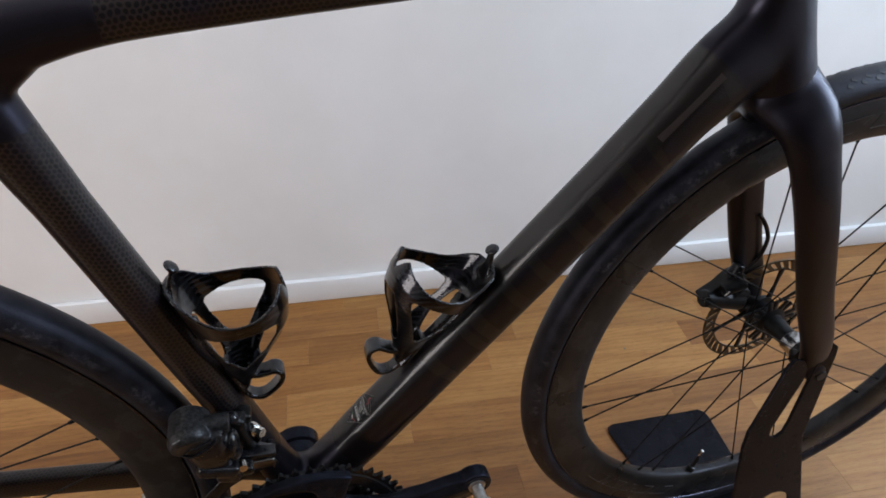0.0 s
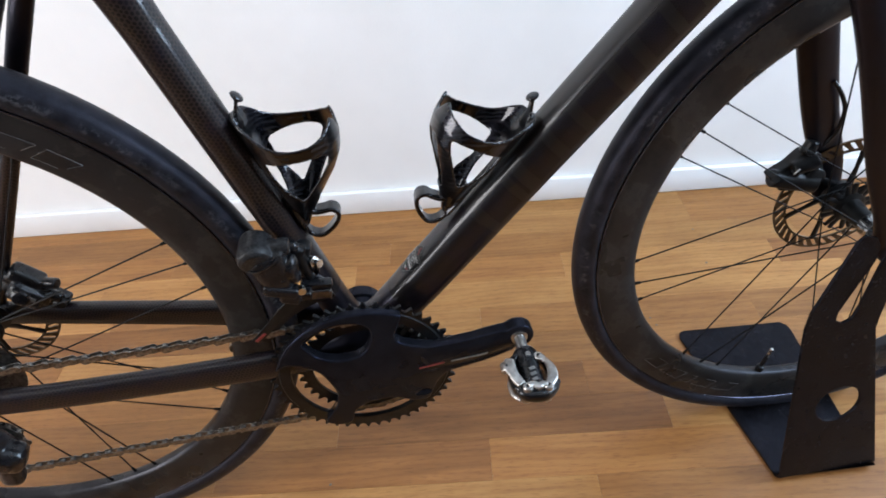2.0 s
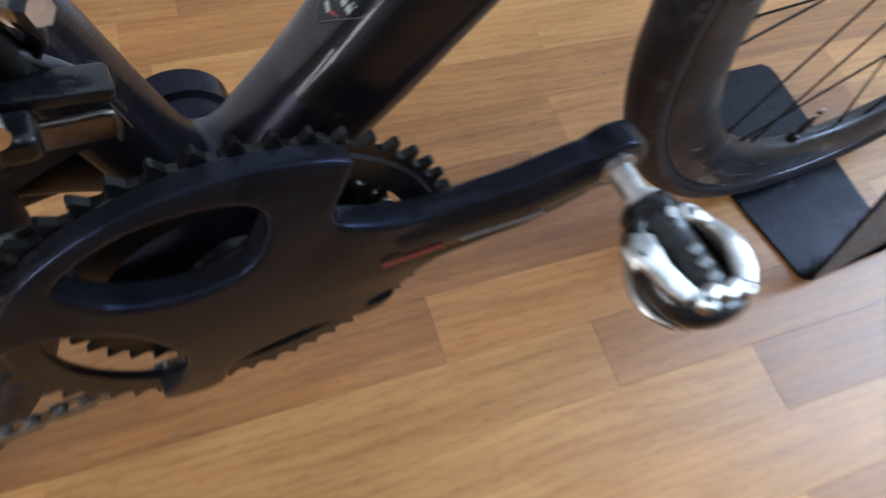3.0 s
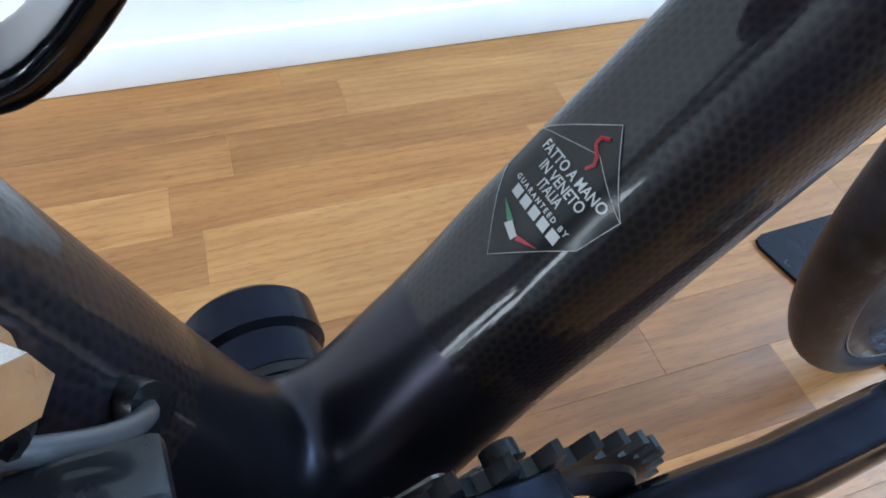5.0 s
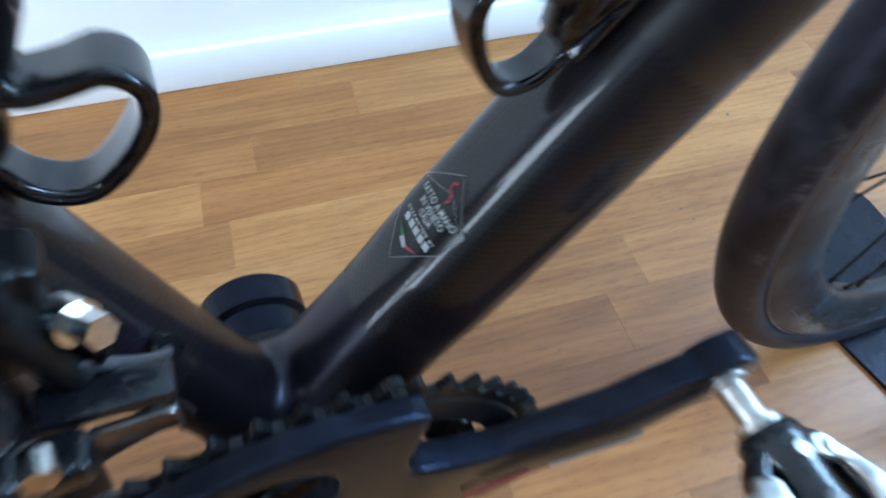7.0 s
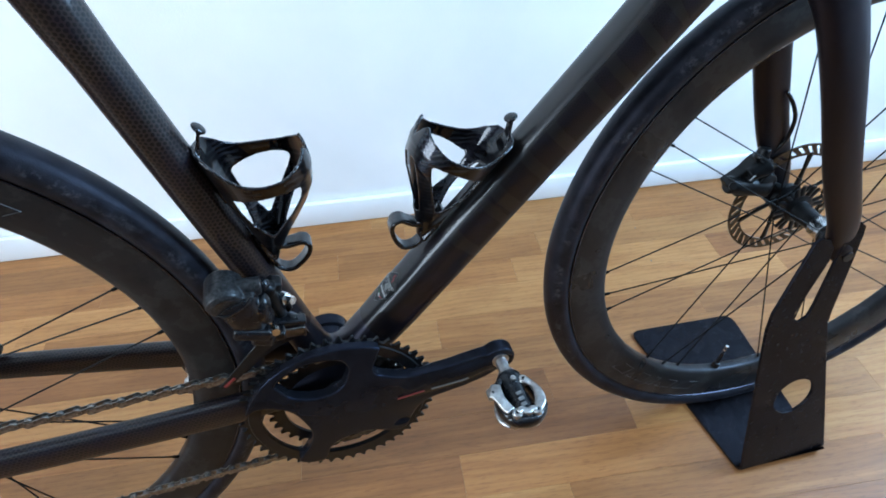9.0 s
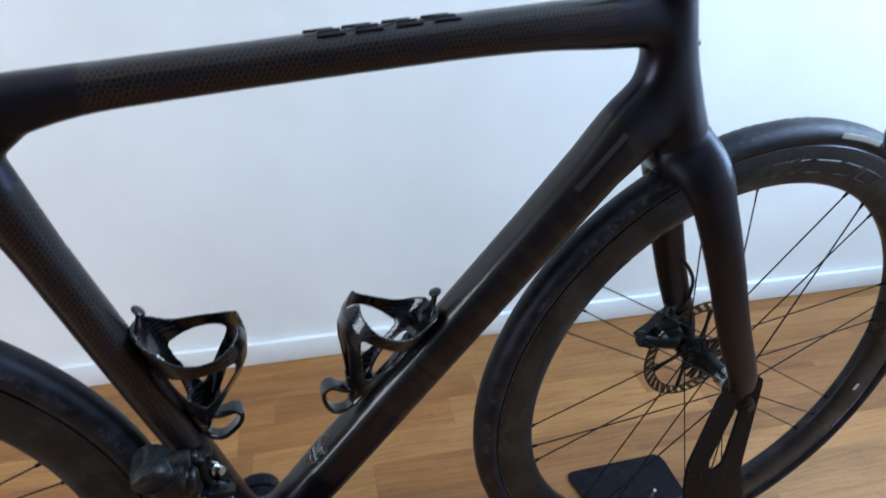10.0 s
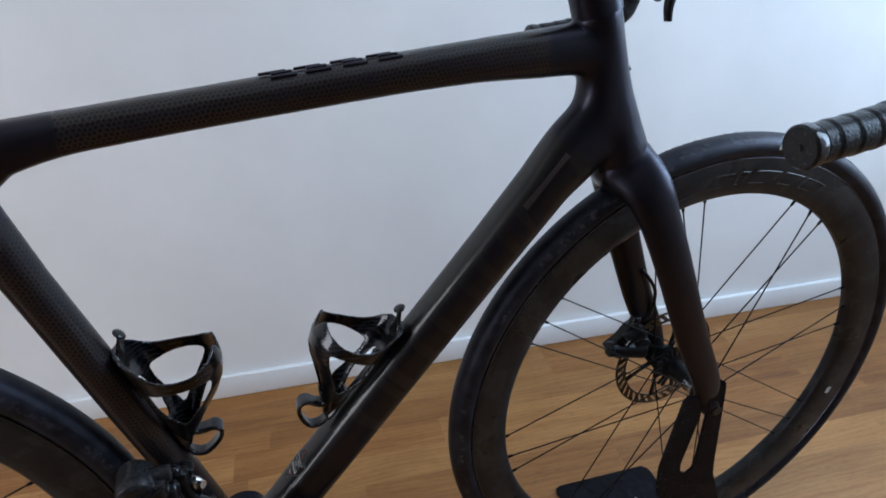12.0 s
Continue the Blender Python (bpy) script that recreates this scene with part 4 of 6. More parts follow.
    if not rear:
        for k in range(16):
            bm = bmesh.new()
            q = radians(start + 45 * (k // 2) + (-82 if k % 2 else 82))
            sweep(bm, [c + turn @ Vector((f * math.cos(q), 0.0232, f * math.sin(q))) for f in (0.012, 0.0335)], [(0.0016, 0.0052), (0.0016, 0.0030)], SIDE, 10)
            part("flange_arm", bm, ANODISED, rim)
        bm = bmesh.new()
        lathe(bm, [(0.0120, -0.031), (0.0138, -0.029), (0.0136, -0.012), (0.0120, -0.010)], c, 40, True, turn)
        part("hub_barrel", bm, HUB, rim, "polished metal hub barrel")
    # 24 spokes in groups of three
    for k in range(8):
        for off, side, lead in ((-7.0, 1, -75), (0.0, -1, 0), (7.0, 1, 75)):
            q = radians(start + 45 * k + off)
            if rear:
                side = -side
            if rear:
                fr, fy = (0.031, -0.021) if side < 0 else (0.0185, 0.035)
            else:
                fr, fy = (0.031, 0.0235) if side > 0 else (0.0165, -0.0355)
            h = q + radians(lead)
            a = Vector((0.2705 * math.cos(q), 0.0012 * side, 0.2705 * math.sin(q)))
            b = Vector((fr * math.cos(h), fy, fr * math.sin(h)))
            a, b = c + turn @ a, c + turn @ b
            bm = bmesh.new()
            way = (b - a).normalized()
            sweep(bm, [a, b], (0.0011, 0.00075), SIDE, 6)
            rod(bm, a - way * 0.002, a + way * 0.009, 0.0021, 8, 0.0016)
            part("spoke", bm, SPOKE, rim)
    return rim


front_wheel = wheel("front_wheel", FRONT, 11.4, False, -0.0147)
rear_wheel = wheel("rear_wheel", REAR + Vector((0, 0, 0.003)), 16.6, True, 0.0, 0.007)


def steered(q):
    """Turns a place on the straight front wheel to where the steering holds it."""
    return FRONT + Matrix.Rotation(-0.0147, 3, "Z") @ (q - FRONT)


def polar(c, r, deg, y=0.0):
    return Vector((c.x + r * math.cos(radians(deg)), y, c.z + r * math.sin(radians(deg))))


# valve
bm = bmesh.new()
a, b = polar(FRONT, 0.268, 258.2), polar(FRONT, 0.226, 258.2)
way = (b - a).normalized()
sweep(bm, [a, a + way * 0.008, a + way * 0.009, a + way * 0.028, a + way * 0.029, a + way * 0.036, a + way * 0.037, a + way * 0.042], [(r, r) for r in (0.0052, 0.0052, 0.0028, 0.0028, 0.0016, 0.0016, 0.0026, 0.0022)], seg=14)
part("valve", bm, ANODISED, front_wheel)
bm = bmesh.new()
rod(bm, a + way * 0.033, a + way * 0.0425, 0.0024, 12)
part("valve_tip", bm, STEEL, front_wheel, "bright valve tip")
# pale printed label on the tyre's side, as a plain bar
bm = bmesh.new()
sweep(bm, [steered(polar(FRONT, 0.3290, q, -0.01745)) for q in np.linspace(69.5, 80.5, 14)], (0.0005, 0.0030), SIDE, 8, 4.0)
part("tyre_label", bm, INK, front_wheel, "pale label printed on the tyre")
# small white sticker on the rim
bm = bmesh.new()
q = -19.5
m = Matrix.Translation(steered(polar(FRONT, 0.289, q, -0.01335))) @ Matrix.Rotation(radians(-q), 4, "Y")
box(bm, (0, 0, 0), (0.0075, 0.0006, 0.011), m)
part("rim_sticker", bm, INK, front_wheel, "tiny white rim sticker")


def rim_marks(c, first, parent, widths):
    """Broad tone-on-tone outlines on the rim, as plain slanted open shapes."""
    dice = random.Random(int(first))
    q0 = first
    for wide in widths:
        bm = bmesh.new()
        r0, r1 = 0.2855, 0.3000
        slant, gap = 1.7, dice.uniform(0.15, 0.55)
        loop = [(r0 + (r1 - r0) * gap, q0 - wide), (r1, q0 - wide - slant), (r1, q0 - slant), (r0, q0), (r0, q0 - wide * dice.uniform(0.6, 0.95))]
        pts = []
        for (ra, qa), (rb, qb) in zip(loop, loop[1:]):
            for k in range(6):
                t = k / 6
                rr = ra + (rb - ra) * t
                y = 0.0125 + (rr - 0.283) / 0.02 * 0.0011
                pts.append(polar(c, rr, qa + (qb - qa) * t, -y * 1.012))
        if parent == front_wheel:
            pts = [steered(q) for q in pts]
        sweep(bm, curve(pts, 2), (0.00045, 0.0002), seg=4)
        part("rim_mark", bm, RIMINK, parent)
        q0 -= wide + 1.6


rim_marks(FRONT, 112, front_wheel, (6.0, 6.4, 5.2, 2.6, 7.4, 5.6, 6.6))
rim_marks(FRONT, 252, front_wheel, (6.0, 5.4, 2.6, 6.8, 5.6))
rim_marks(REAR, 66, rear_wheel, (5.0, 6.0, 5.4))
rim_marks(REAR, 290, rear_wheel, (5.0, 6.0, 5.4))


def rotor(c, r, y, parent):
    """A slotted brake disc on its carrier."""
    bm = bmesh.new()
    holes = []
    for k in range(36):
        q = 2 * math.pi * k / 36
        holes.append([((r + dx) * math.cos(q + dq), (r + dx) * math.sin(q + dq)) for dx, dq in ((-0.0130, -0.045), (-0.0130, 0.035), (-0.0025, 0.155), (-0.0025, 0.085))])
    plate(bm, circle(0, 0, r, 96), [circle(0, 0, r - 0.0155, 72)] + holes, -0.0009, 0.0009)
    bmesh.ops.translate(bm, verts=bm.verts[:], vec=(c.x, y, c.z))
    disc = part("brake_disc", bm, ROTOR, parent, "slotted steel brake disc", smooth=False)
    for k in range(6):
        bm = bmesh.new()
        q = 2 * math.pi * k / 6
        a = Vector((c.x + 0.018 * math.cos(q), y, c.z + 0.018 * math.sin(q)))
        b = Vector((c.x + (r - 0.013) * math.cos(q + 0.35), y, c.z + (r - 0.013) * math.sin(q + 0.35)))
        sweep(bm, [a, (a + b) / 2, b], [(0.0012, 0.006), (0.0012, 0.0032), (0.0012, 0.005)], SIDE, 8)
        part("carrier_arm", bm, ANODISED, disc)
    bm = bmesh.new()
    lathe(bm, [(0.012, -0.003), (0.021, -0.003), (0.021, 0.003), (0.012, 0.003)], (c.x, y, c.z), 40)
    part("disc_carrier", bm, ANODISED, disc)


rotor(FRONT, 0.079, 0.0445, front_wheel)
rotor(REAR, 0.070, 0.0585, rear_wheel)


def caliper(name, centre, deg):
    bm = bmesh.new()
    turn = Matrix.Rotation(radians(deg), 4, "Y")
    c = Vector(centre)

    def at(x, y, z):
        return c + turn.to_3x3() @ Vector((x, y, z))

    box(bm, at(0, 0.0, 0), (0.052, 0.020, 0.026), turn, 0.005)
    box(bm, at(0, -0.016, 0.004), (0.038, 0.014, 0.024), turn, 0.005)
    box(bm, at(-0.028, 0.002, -0.004), (0.03, 0.016, 0.018), turn, 0.005)
    box(bm, at(-0.010, -0.004, 0.017), (0.036, 0.022, 0.018), turn, 0.005)
    rod(bm, at(0.006, -0.006, 0.020), at(0.018, -0.010, 0.032), 0.0065, 16)
    box(bm, at(0.03, 0.002, 0.004), (0.022, 0.014, 0.015), turn, 0.004)
    rod(bm, at(-0.004, -0.012, 0.003), at(-0.004, -0.026, 0.003), 0.012, 20, 0.009)
    rod(bm, at(-0.034, -0.006, 0.008), at(0.030, -0.008, 0.012), 0.006, 16)
    body = new(name, skin(bm, 0.0013, 7, PLASTIC))
    body.parent = bicycle
    tagged(body, "black hydraulic disc brake caliper")
    for x in (-0.036, 0.034):
        bm = bmesh.new()
        rod(bm, at(x, -0.004, 0.004), at(x, -0.011, 0.004), 0.005, 16)
        part("caliper_bolt", bm, ANODISED, body)
    bm = bmesh.new()
    box(bm, at(-0.002, -0.0235, 0.008), (0.022, 0.0012, 0.006), turn, 0.0004)
    part("caliper_mark", bm, GREYINK, body)


def front_caliper():
    """A boot-shaped body on the far fork blade, over the disc."""
    shape = [(0.491, 0.388), (0.498, 0.377), (0.510, 0.366), (0.532, 0.362), (0.558, 0.366), (0.558, 0.386), (0.548, 0.410), (0.534, 0.419), (0.523, 0.415), (0.511, 0.401)]
    bm = bmesh.new()
    plate(bm, shape, [], 0.043, 0.058)
    rod(bm, (0.4935, 0.044, 0.3865), (0.5480, 0.043, 0.3740), 0.0105, 20, 0.0140)
    rod(bm, (0.5150, 0.040, 0.3980), (0.5400, 0.039, 0.4080), 0.0085, 20, 0.0105)
    rod(bm, (0.5430, 0.034, 0.3840), (0.5430, 0.046, 0.3840), 0.0125, 20)
    rod(bm, (0.5300, 0.046, 0.4150), (0.5340, 0.047, 0.4290), 0.0090, 20, 0.0070)
    body = new("front_caliper", skin(bm, 0.0012, 9, ANODISED))
    body.parent = bicycle
    tagged(body, "black hydraulic disc brake caliper on the fork")
    for x, z in ((0.494, 0.390), (0.526, 0.421)):
        bm = bmesh.new()
        rod(bm, (x, 0.036, z), (x - 0.004, 0.031, z + 0.004), 0.0042, 16)
        part("caliper_bolt", bm, ANODISED, body)
    bm = bmesh.new()
    box(bm, (0.512, 0.0292, 0.402), (0.008, 0.0008, 0.0022), Matrix.Rotation(radians(-48), 4, "Y"), 0.0003)
    part("caliper_mark", bm, INK, body)


front_caliper()
caliper("rear_caliper", (-0.352, 0.060, 0.372), 48)

# ---- drivetrain ----
RING_Y = -0.0452


def toothed(teeth, inner, depth=0.0042):
    pitch = teeth * 0.0127 / (2 * math.pi)
    loop = []
    for k in range(teeth):
        for f, r in ((0.0, pitch - depth * 0.9), (0.28, pitch - depth * 0.6), (0.46, pitch + depth * 0.5), (0.55, pitch + depth * 0.8), (0.66, pitch + depth * 0.55), (0.8, pitch - depth * 0.6)):
            q = 2 * math.pi * (k + f) / teeth
            loop.append((r * math.cos(q), r * math.sin(q)))
    return loop, circle(0, 0, inner, 72)


def crankset():
    # outer ring
    bm = bmesh.new()
    loop, hole = toothed(50, 0.0815)
    plate(bm, loop, [hole], RING_Y - 0.0018, RING_Y + 0.0018)
    bmesh.ops.translate(bm, verts=bm.verts[:], vec=(BB.x, 0, BB.z))
    outer = part("crankset", bm, ANODISED, bicycle, "black two-ring crankset with carbon arms", smooth=False)
    bm = bmesh.new()
    lathe(bm, [(0.082, -0.0015), (0.0935, -0.0015), (0.095, 0.0), (0.0935, 0.0005), (0.082, 0.0005)], (BB.x, RING_Y - 0.0016, BB.z), 96)
    part("ring_land", bm, ANODISED, outer)
    bm = bmesh.new()
    loop, hole = toothed(36, 0.058)
    plate(bm, loop, [hole], RING_Y + 0.0052, RING_Y + 0.0082)
    bmesh.ops.translate(bm, verts=bm.verts[:], vec=(BB.x, 0, BB.z))
    part("inner_chainring", bm, ANODISED, outer, smooth=False)
    # carbon spider and arm: one slab with a lens-shaped window, domed, its arm bent out to the pedal
    spider = [(0.0990, 60), (0.0992, 74), (0.0990, 89), (0.0986, 104), (0.0982, 120), (0.0980, 135), (0.0978, 150), (0.0974, 162), (0.089, 155), (0.072, 151), (0.0525, 154), (0.038, 178), (0.040, 210), (0.061, 226), (0.088, 230), (0.087, 242), (0.0775, 250), (0.0585, 249), (0.043, 257), (0.038, 285), (0.0485, 307), (0.073, 314), (0.084, 322), (0.081, 336), (0.089, 356), (0.119, 364), (0.164, 369), (0.176, 375), (0.168, 380), (0.146, 382), (0.116, 384), (0.09, 387), (0.072, 399), (0.067, 411), (0.0725, 417), (0.085, 419)]
    window_edge = [(0.0875, 131), (0.090, 120), (0.0905, 108), (0.088, 96), (0.0835, 84), (0.073, 78), (0.055, 79), (0.0425, 90), (0.0425, 115), (0.055, 130), (0.0735, 134)]

    def p(r, deg, y=0.0):
        return polar(BB, r, deg, y)

    def even(a, b, n, t):
        return [(t, a + (b - a) * i / n) for i in range(n + 1)]

    def outline(corners, steps):
        pts = [p(a, b) for a, b in corners]
        pts = curve([pts[-1]] + pts + pts[:2], steps)[steps : -2 * steps]
        return [(q.x, q.z) for q in pts]

    d = Vector((math.cos(radians(15.5)), 0, math.sin(radians(15.5))))
    end = BB + d * 0.1745
    bm = bmesh.new()
    plate(bm, outline(spider, 3)[:-1], [outline(window_edge, 3)[:-1]], -0.0066, 0.0066)
    sweep(bm, [end + Vector((0, -0.0078, 0)), end + Vector((0, 0.0078, 0))], (0.0164, 0.0164), seg=28)
    sweep(bm, [BB + d * k for k in (0.07, 0.10, 0.14, 0.172)], [(0.0082, 0.0205), (0.0100, 0.0188), (0.0102, 0.0158), (0.0094, 0.0136)], SIDE, 24, 2.3)
    fused = skin(bm, 0.0010, 16, CRANK)
    for v in fused.vertices:
        q = v.co - BB
        far, deg = math.hypot(q.x, q.z), math.degrees(math.atan2(q.z, q.x))
        k = max(0.0, min(1.0, (42 - abs(deg - 15.5)) / 30))
        k = k * k * (3 - 2 * k)
        dome = -0.0560 + 0.006 * (far / 0.098) ** 2
        reach = float(np.interp(far, [0, 0.06, 0.09, 0.13, 0.18], [-0.0560, -0.0556, -0.0575, -0.0635, -0.0660]))
        v.co.y += dome * (1 - k) + reach * k
        # a scooped dimple in the leg under the arm
        dent = math.hypot((q.x - 0.0725 * math.cos(radians(-31))) / 0.0120, (q.z - 0.0725 * math.sin(radians(-31))) / 0.0065)
        if dent < 1 and v.co.y < dome:
            v.co.y += 0.0045 * (1 - dent * dent) ** 2
        # the back lies flat against the ring
        if far > 0.07 and far < 0.102 and k < 0.5:
            v.co.y = min(v.co.y, RING_Y - 0.0024)
    arm = new("crank_arm", fused)
    arm.parent = outer
    # ring bolts
    for deg in (152, 62, -118, -28):
        bm = bmesh.new()
        c = p(0.0885, deg, RING_Y + 0.009)
        rod(bm, c, c + Vector((0, -0.004, 0)), 0.0045, 14)
        part("ring_bolt", bm, ANODISED, outer)
    # far-side arm
    bm = bmesh.new()
    e = -d
    pts = [BB + e * s + Vector((0, y, 0)) for s, y in ((-0.002, 0.060), (0.04, 0.062), (0.1, 0.066), (0.172, 0.0685))]
    sweep(bm, curve(pts, 6), even(0.021, 0.0125, 18, 0.0075), SIDE, 20, 2.6)
    sweep(bm, [BB + Vector((0, 0.036, 0)), BB + Vector((0, 0.050, 0)), BB + Vector((0, 0.052, 0)), BB + Vector((0, 0.0665, 0)), BB + Vector((0, 0.070, 0))], [(0.0225, 0.0225), (0.0225, 0.0225), (0.0255, 0.0255), (0.0255, 0.0255), (0.022, 0.022)], seg=36)
    part("crank_arm", bm, CRANK, outer)
    # plain bars for the printing on the arm
    low = d.cross(Vector((0, 1, 0))) * -0.0062
    for s0, s1, mat in ((0.060, 0.089, DIMRED), (0.097, 0.137, GREYINK)):
        bm = bmesh.new()
        run = [BB + d * k + low - Vector((0, float(np.interp(k, [0.06, 0.09, 0.13, 0.18], [0.0638, 0.0674, 0.0738, 0.0760])), 0)) for k in np.linspace(s0, s1, 7)]
        sweep(bm, run, (0.0007, 0.0009), SIDE, 10, 3.0)
        part("arm_mark", bm, mat, outer)
    return outer, end


crank, PEDAL_AT = crankset()


def pedal(at, sign, parent):
    """A clipless pedal: bare axle, dark spindle body, a bright claw in front, a bright hoop behind, dark bumpers round them."""
    tilt = Matrix.Rotation(radians(4), 4, "Y")

    def q(x, yy, z):
        return at + Vector((0, sign * yy, 0)) + tilt.to_3x3() @ Vector((x, 0, z))

    def put(name, bm, mat, label="", rounds=0):
        if not rounds:
            return part(name, bm, mat, parent, label)
        ob = new(name, skin(bm, 0.0007, rounds, mat))
        ob.parent = parent
        return ob

    bm = bmesh.new()
    run = ((0.062, 0.0092), (0.0745, 0.0092), (0.0755, 0.0062), (0.091, 0.0058), (0.0915, 0.0090), (0.0955, 0.0090))
    sweep(bm, [q(0, y, 0) for y, w in run], [(w, w) for y, w in run], seg=20)
    put("pedal", bm, PEDAL_STEEL, "silver and black clipless pedal")
    # spindle body with a collar and a boss
    bm = bmesh.new()
    run = ((0.0945, 0.0105), (0.098, 0.0128), (0.108, 0.0125), (0.116, 0.0112), (0.134, 0.0110), (0.143, 0.0112), (0.149, 0.0095))
    sweep(bm, curve([q(0, y, 0) for y, w in run], 3), [(w, w) for w in np.interp(np.linspace(0, 6, 19), range(7), [w for y, w in run])], seg=22)
    put("pedal_body", bm, PLASTIC)
    for f in (-1, 1):
        bm = bmesh.new()
        rod(bm, q(0.0, 0.1075, f * 0.0115), q(0.0, 0.1075, f * 0.0134), 0.0030, 14)
        put("pedal_screw", bm, PEDAL_STEEL)
    # dark bumpers: two side rails and the scuffed outer end
    for s in (-1, 1):
        bm = bmesh.new()
        pts = curve([q(s * 0.007, 0.101, 0.001), q(s * 0.0150, 0.1075, 0.001), q(s * 0.0185, 0.119, 0.0), q(s * 0.0190, 0.132, 0.0), q(s * 0.0155, 0.1425, 0.0), q(s * 0.006, 0.1470, 0.0)], 5)
        sweep(bm, pts, (0.0068, 0.0042), (0, 0, 1), 14, 2.6)
        put("side_rail", bm, PLASTIC, "", 3)
    bm = bmesh.new()
    sweep(bm, curve([q(-0.0130, 0.1395, 0.0), q(-0.0085, 0.1445, 0.0), q(0.0, 0.1470, 0.0), q(0.0085, 0.1460, 0.0), q(0.0150, 0.1410, 0.0), q(0.0180, 0.1365, 0.0)], 5), [(w, 0.0082) for w in np.interp(np.linspace(0, 5, 26), range(6), [0.0056, 0.0070, 0.0076, 0.0072, 0.0060, 0.0050])], (0, 0, 1), 16, 2.8)
    rod(bm, q(0.0180, 0.1350, 0.0), q(0.0262, 0.1365, 0.0), 0.0042, 14, 0.0030)
    put("bumper", bm, PLASTIC, "scuffed black pedal bumper", 4)
    for f in (-1, 1):
        s = -f
        # spring-loaded claw: a broad plate that steps down and runs round to the outer end
        bm = bmesh.new()
        sweep(bm, curve([q(s * 0.0190, 0.1105, f * 0.0098), q(s * 0.0215, 0.1190, f * 0.0104), q(s * 0.0195, 0.1280, f * 0.0096), q(s * 0.0165, 0.1350, f * 0.0082), q(s * 0.0135, 0.1410, f * 0.0078)], 5), [(w, 0.0026) for w in np.interp(np.linspace(0, 4, 21), range(5), [0.0050, 0.0068, 0.0050, 0.0052, 0.0046])], (1, 0, 0), 14, 4.0)
        rod(bm, q(s * 0.0258, 0.113, f * 0.0075), q(s * 0.0258, 0.123, f * 0.0075), 0.0040, 16)
        put("claw", bm, PEDAL_STEEL, "", 3)
        bm = bmesh.new()
        rod(bm, q(s * 0.0242, 0.119, f * 0.0112), q(s * 0.0242, 0.119, f * 0.0128), 0.0016, 10)
        put("pedal_screw", bm, ANODISED)
        # hoop on the other side
        bm = bmesh.new()
        hoop = curve([q(-s * 0.0105, 0.1095, f * 0.0098), q(-s * 0.0165, 0.1160, f * 0.0090), q(-s * 0.0188, 0.1265, f * 0.0104), q(-s * 0.0175, 0.1365, f * 0.0098), q(-s * 0.0120, 0.1450, f * 0.0095)], 5)
        sweep(bm, hoop, [(0.0022, w) for w in np.interp(np.linspace(0, 4, 21), range(5), [0.0044, 0.0030, 0.0048, 0.0058, 0.0046])], (0, 0, 1), 12, 2.8)
        put("hoop", bm, PEDAL_STEEL, "", 3)
        # notched bar between the two outer lugs
        bm = bmesh.new()
        sweep(bm, curve([q(-0.0085, 0.1450, f * 0.0095), q(-0.003, 0.1425, f * 0.0095), q(0.0015, 0.1465, f * 0.0092), q(0.006, 0.1440, f * 0.0095), q(0.0105, 0.1455, f * 0.0095)], 5), (0.0030, 0.0034), (0, 0, 1), 12, 2.8)
        put("binding_bar", bm, PEDAL_STEEL, "", 3)
        for x, y in ((-0.0090, 0.1450), (0.0110, 0.1458), (-s * 0.0105, 0.1092)):
            bm = bmesh.new()
            sweep(bm, [q(x, y, f * k) for k in (0.0045, 0.0100, 0.0112)], [(0.0050, 0.0050), (0.0050, 0.0050), (0.0040, 0.0040)], seg=20)
            put("binding_lug", bm, PEDAL_STEEL)
            bm = bmesh.new()
            rod(bm, q(x, y, f * 0.0110), q(x, y, f * 0.0115), 0.0021, 12)
            put("pedal_screw", bm, ANODISED)
    # printing on the spindle body, as plain bars
    for k in range(3):
        bm = bmesh.new()
        box(bm, q(0.0, 0.1245 + 0.0066 * k, 0.0112), (0.0062, 0.0036, 0.0008), tilt @ Matrix.Rotation(0.3, 4, "Z"), 0.0002)
        put("pedal_mark", bm, GREYINK)


pedal(PEDAL_AT, -1, crank)
pedal(BB * 2 - PEDAL_AT, 1, crank)


# rear cogs
bm = bmesh.new()
for i in range(11):
    teeth = 11 + i * 2 - (i < 3) * i
    r = teeth * 0.0127 / (2 * math.pi)
    y = -0.0595 + i * 0.0032
    lathe(bm, [(0.015, y), (r - 0.003, y), (r + 0.001, y + 0.0006), (r - 0.003, y + 0.0018), (0.015, y + 0.0018)], REAR, 44)
part("cassette", bm, CHAIN, rear_wheel, "stack of grey steel cogs")


# derailleur and chain
UP_PULLEY, LOW_PULLEY = Vector((-0.400, -0.054, 0.266)), Vector((-0.430, -0.054, 0.226))


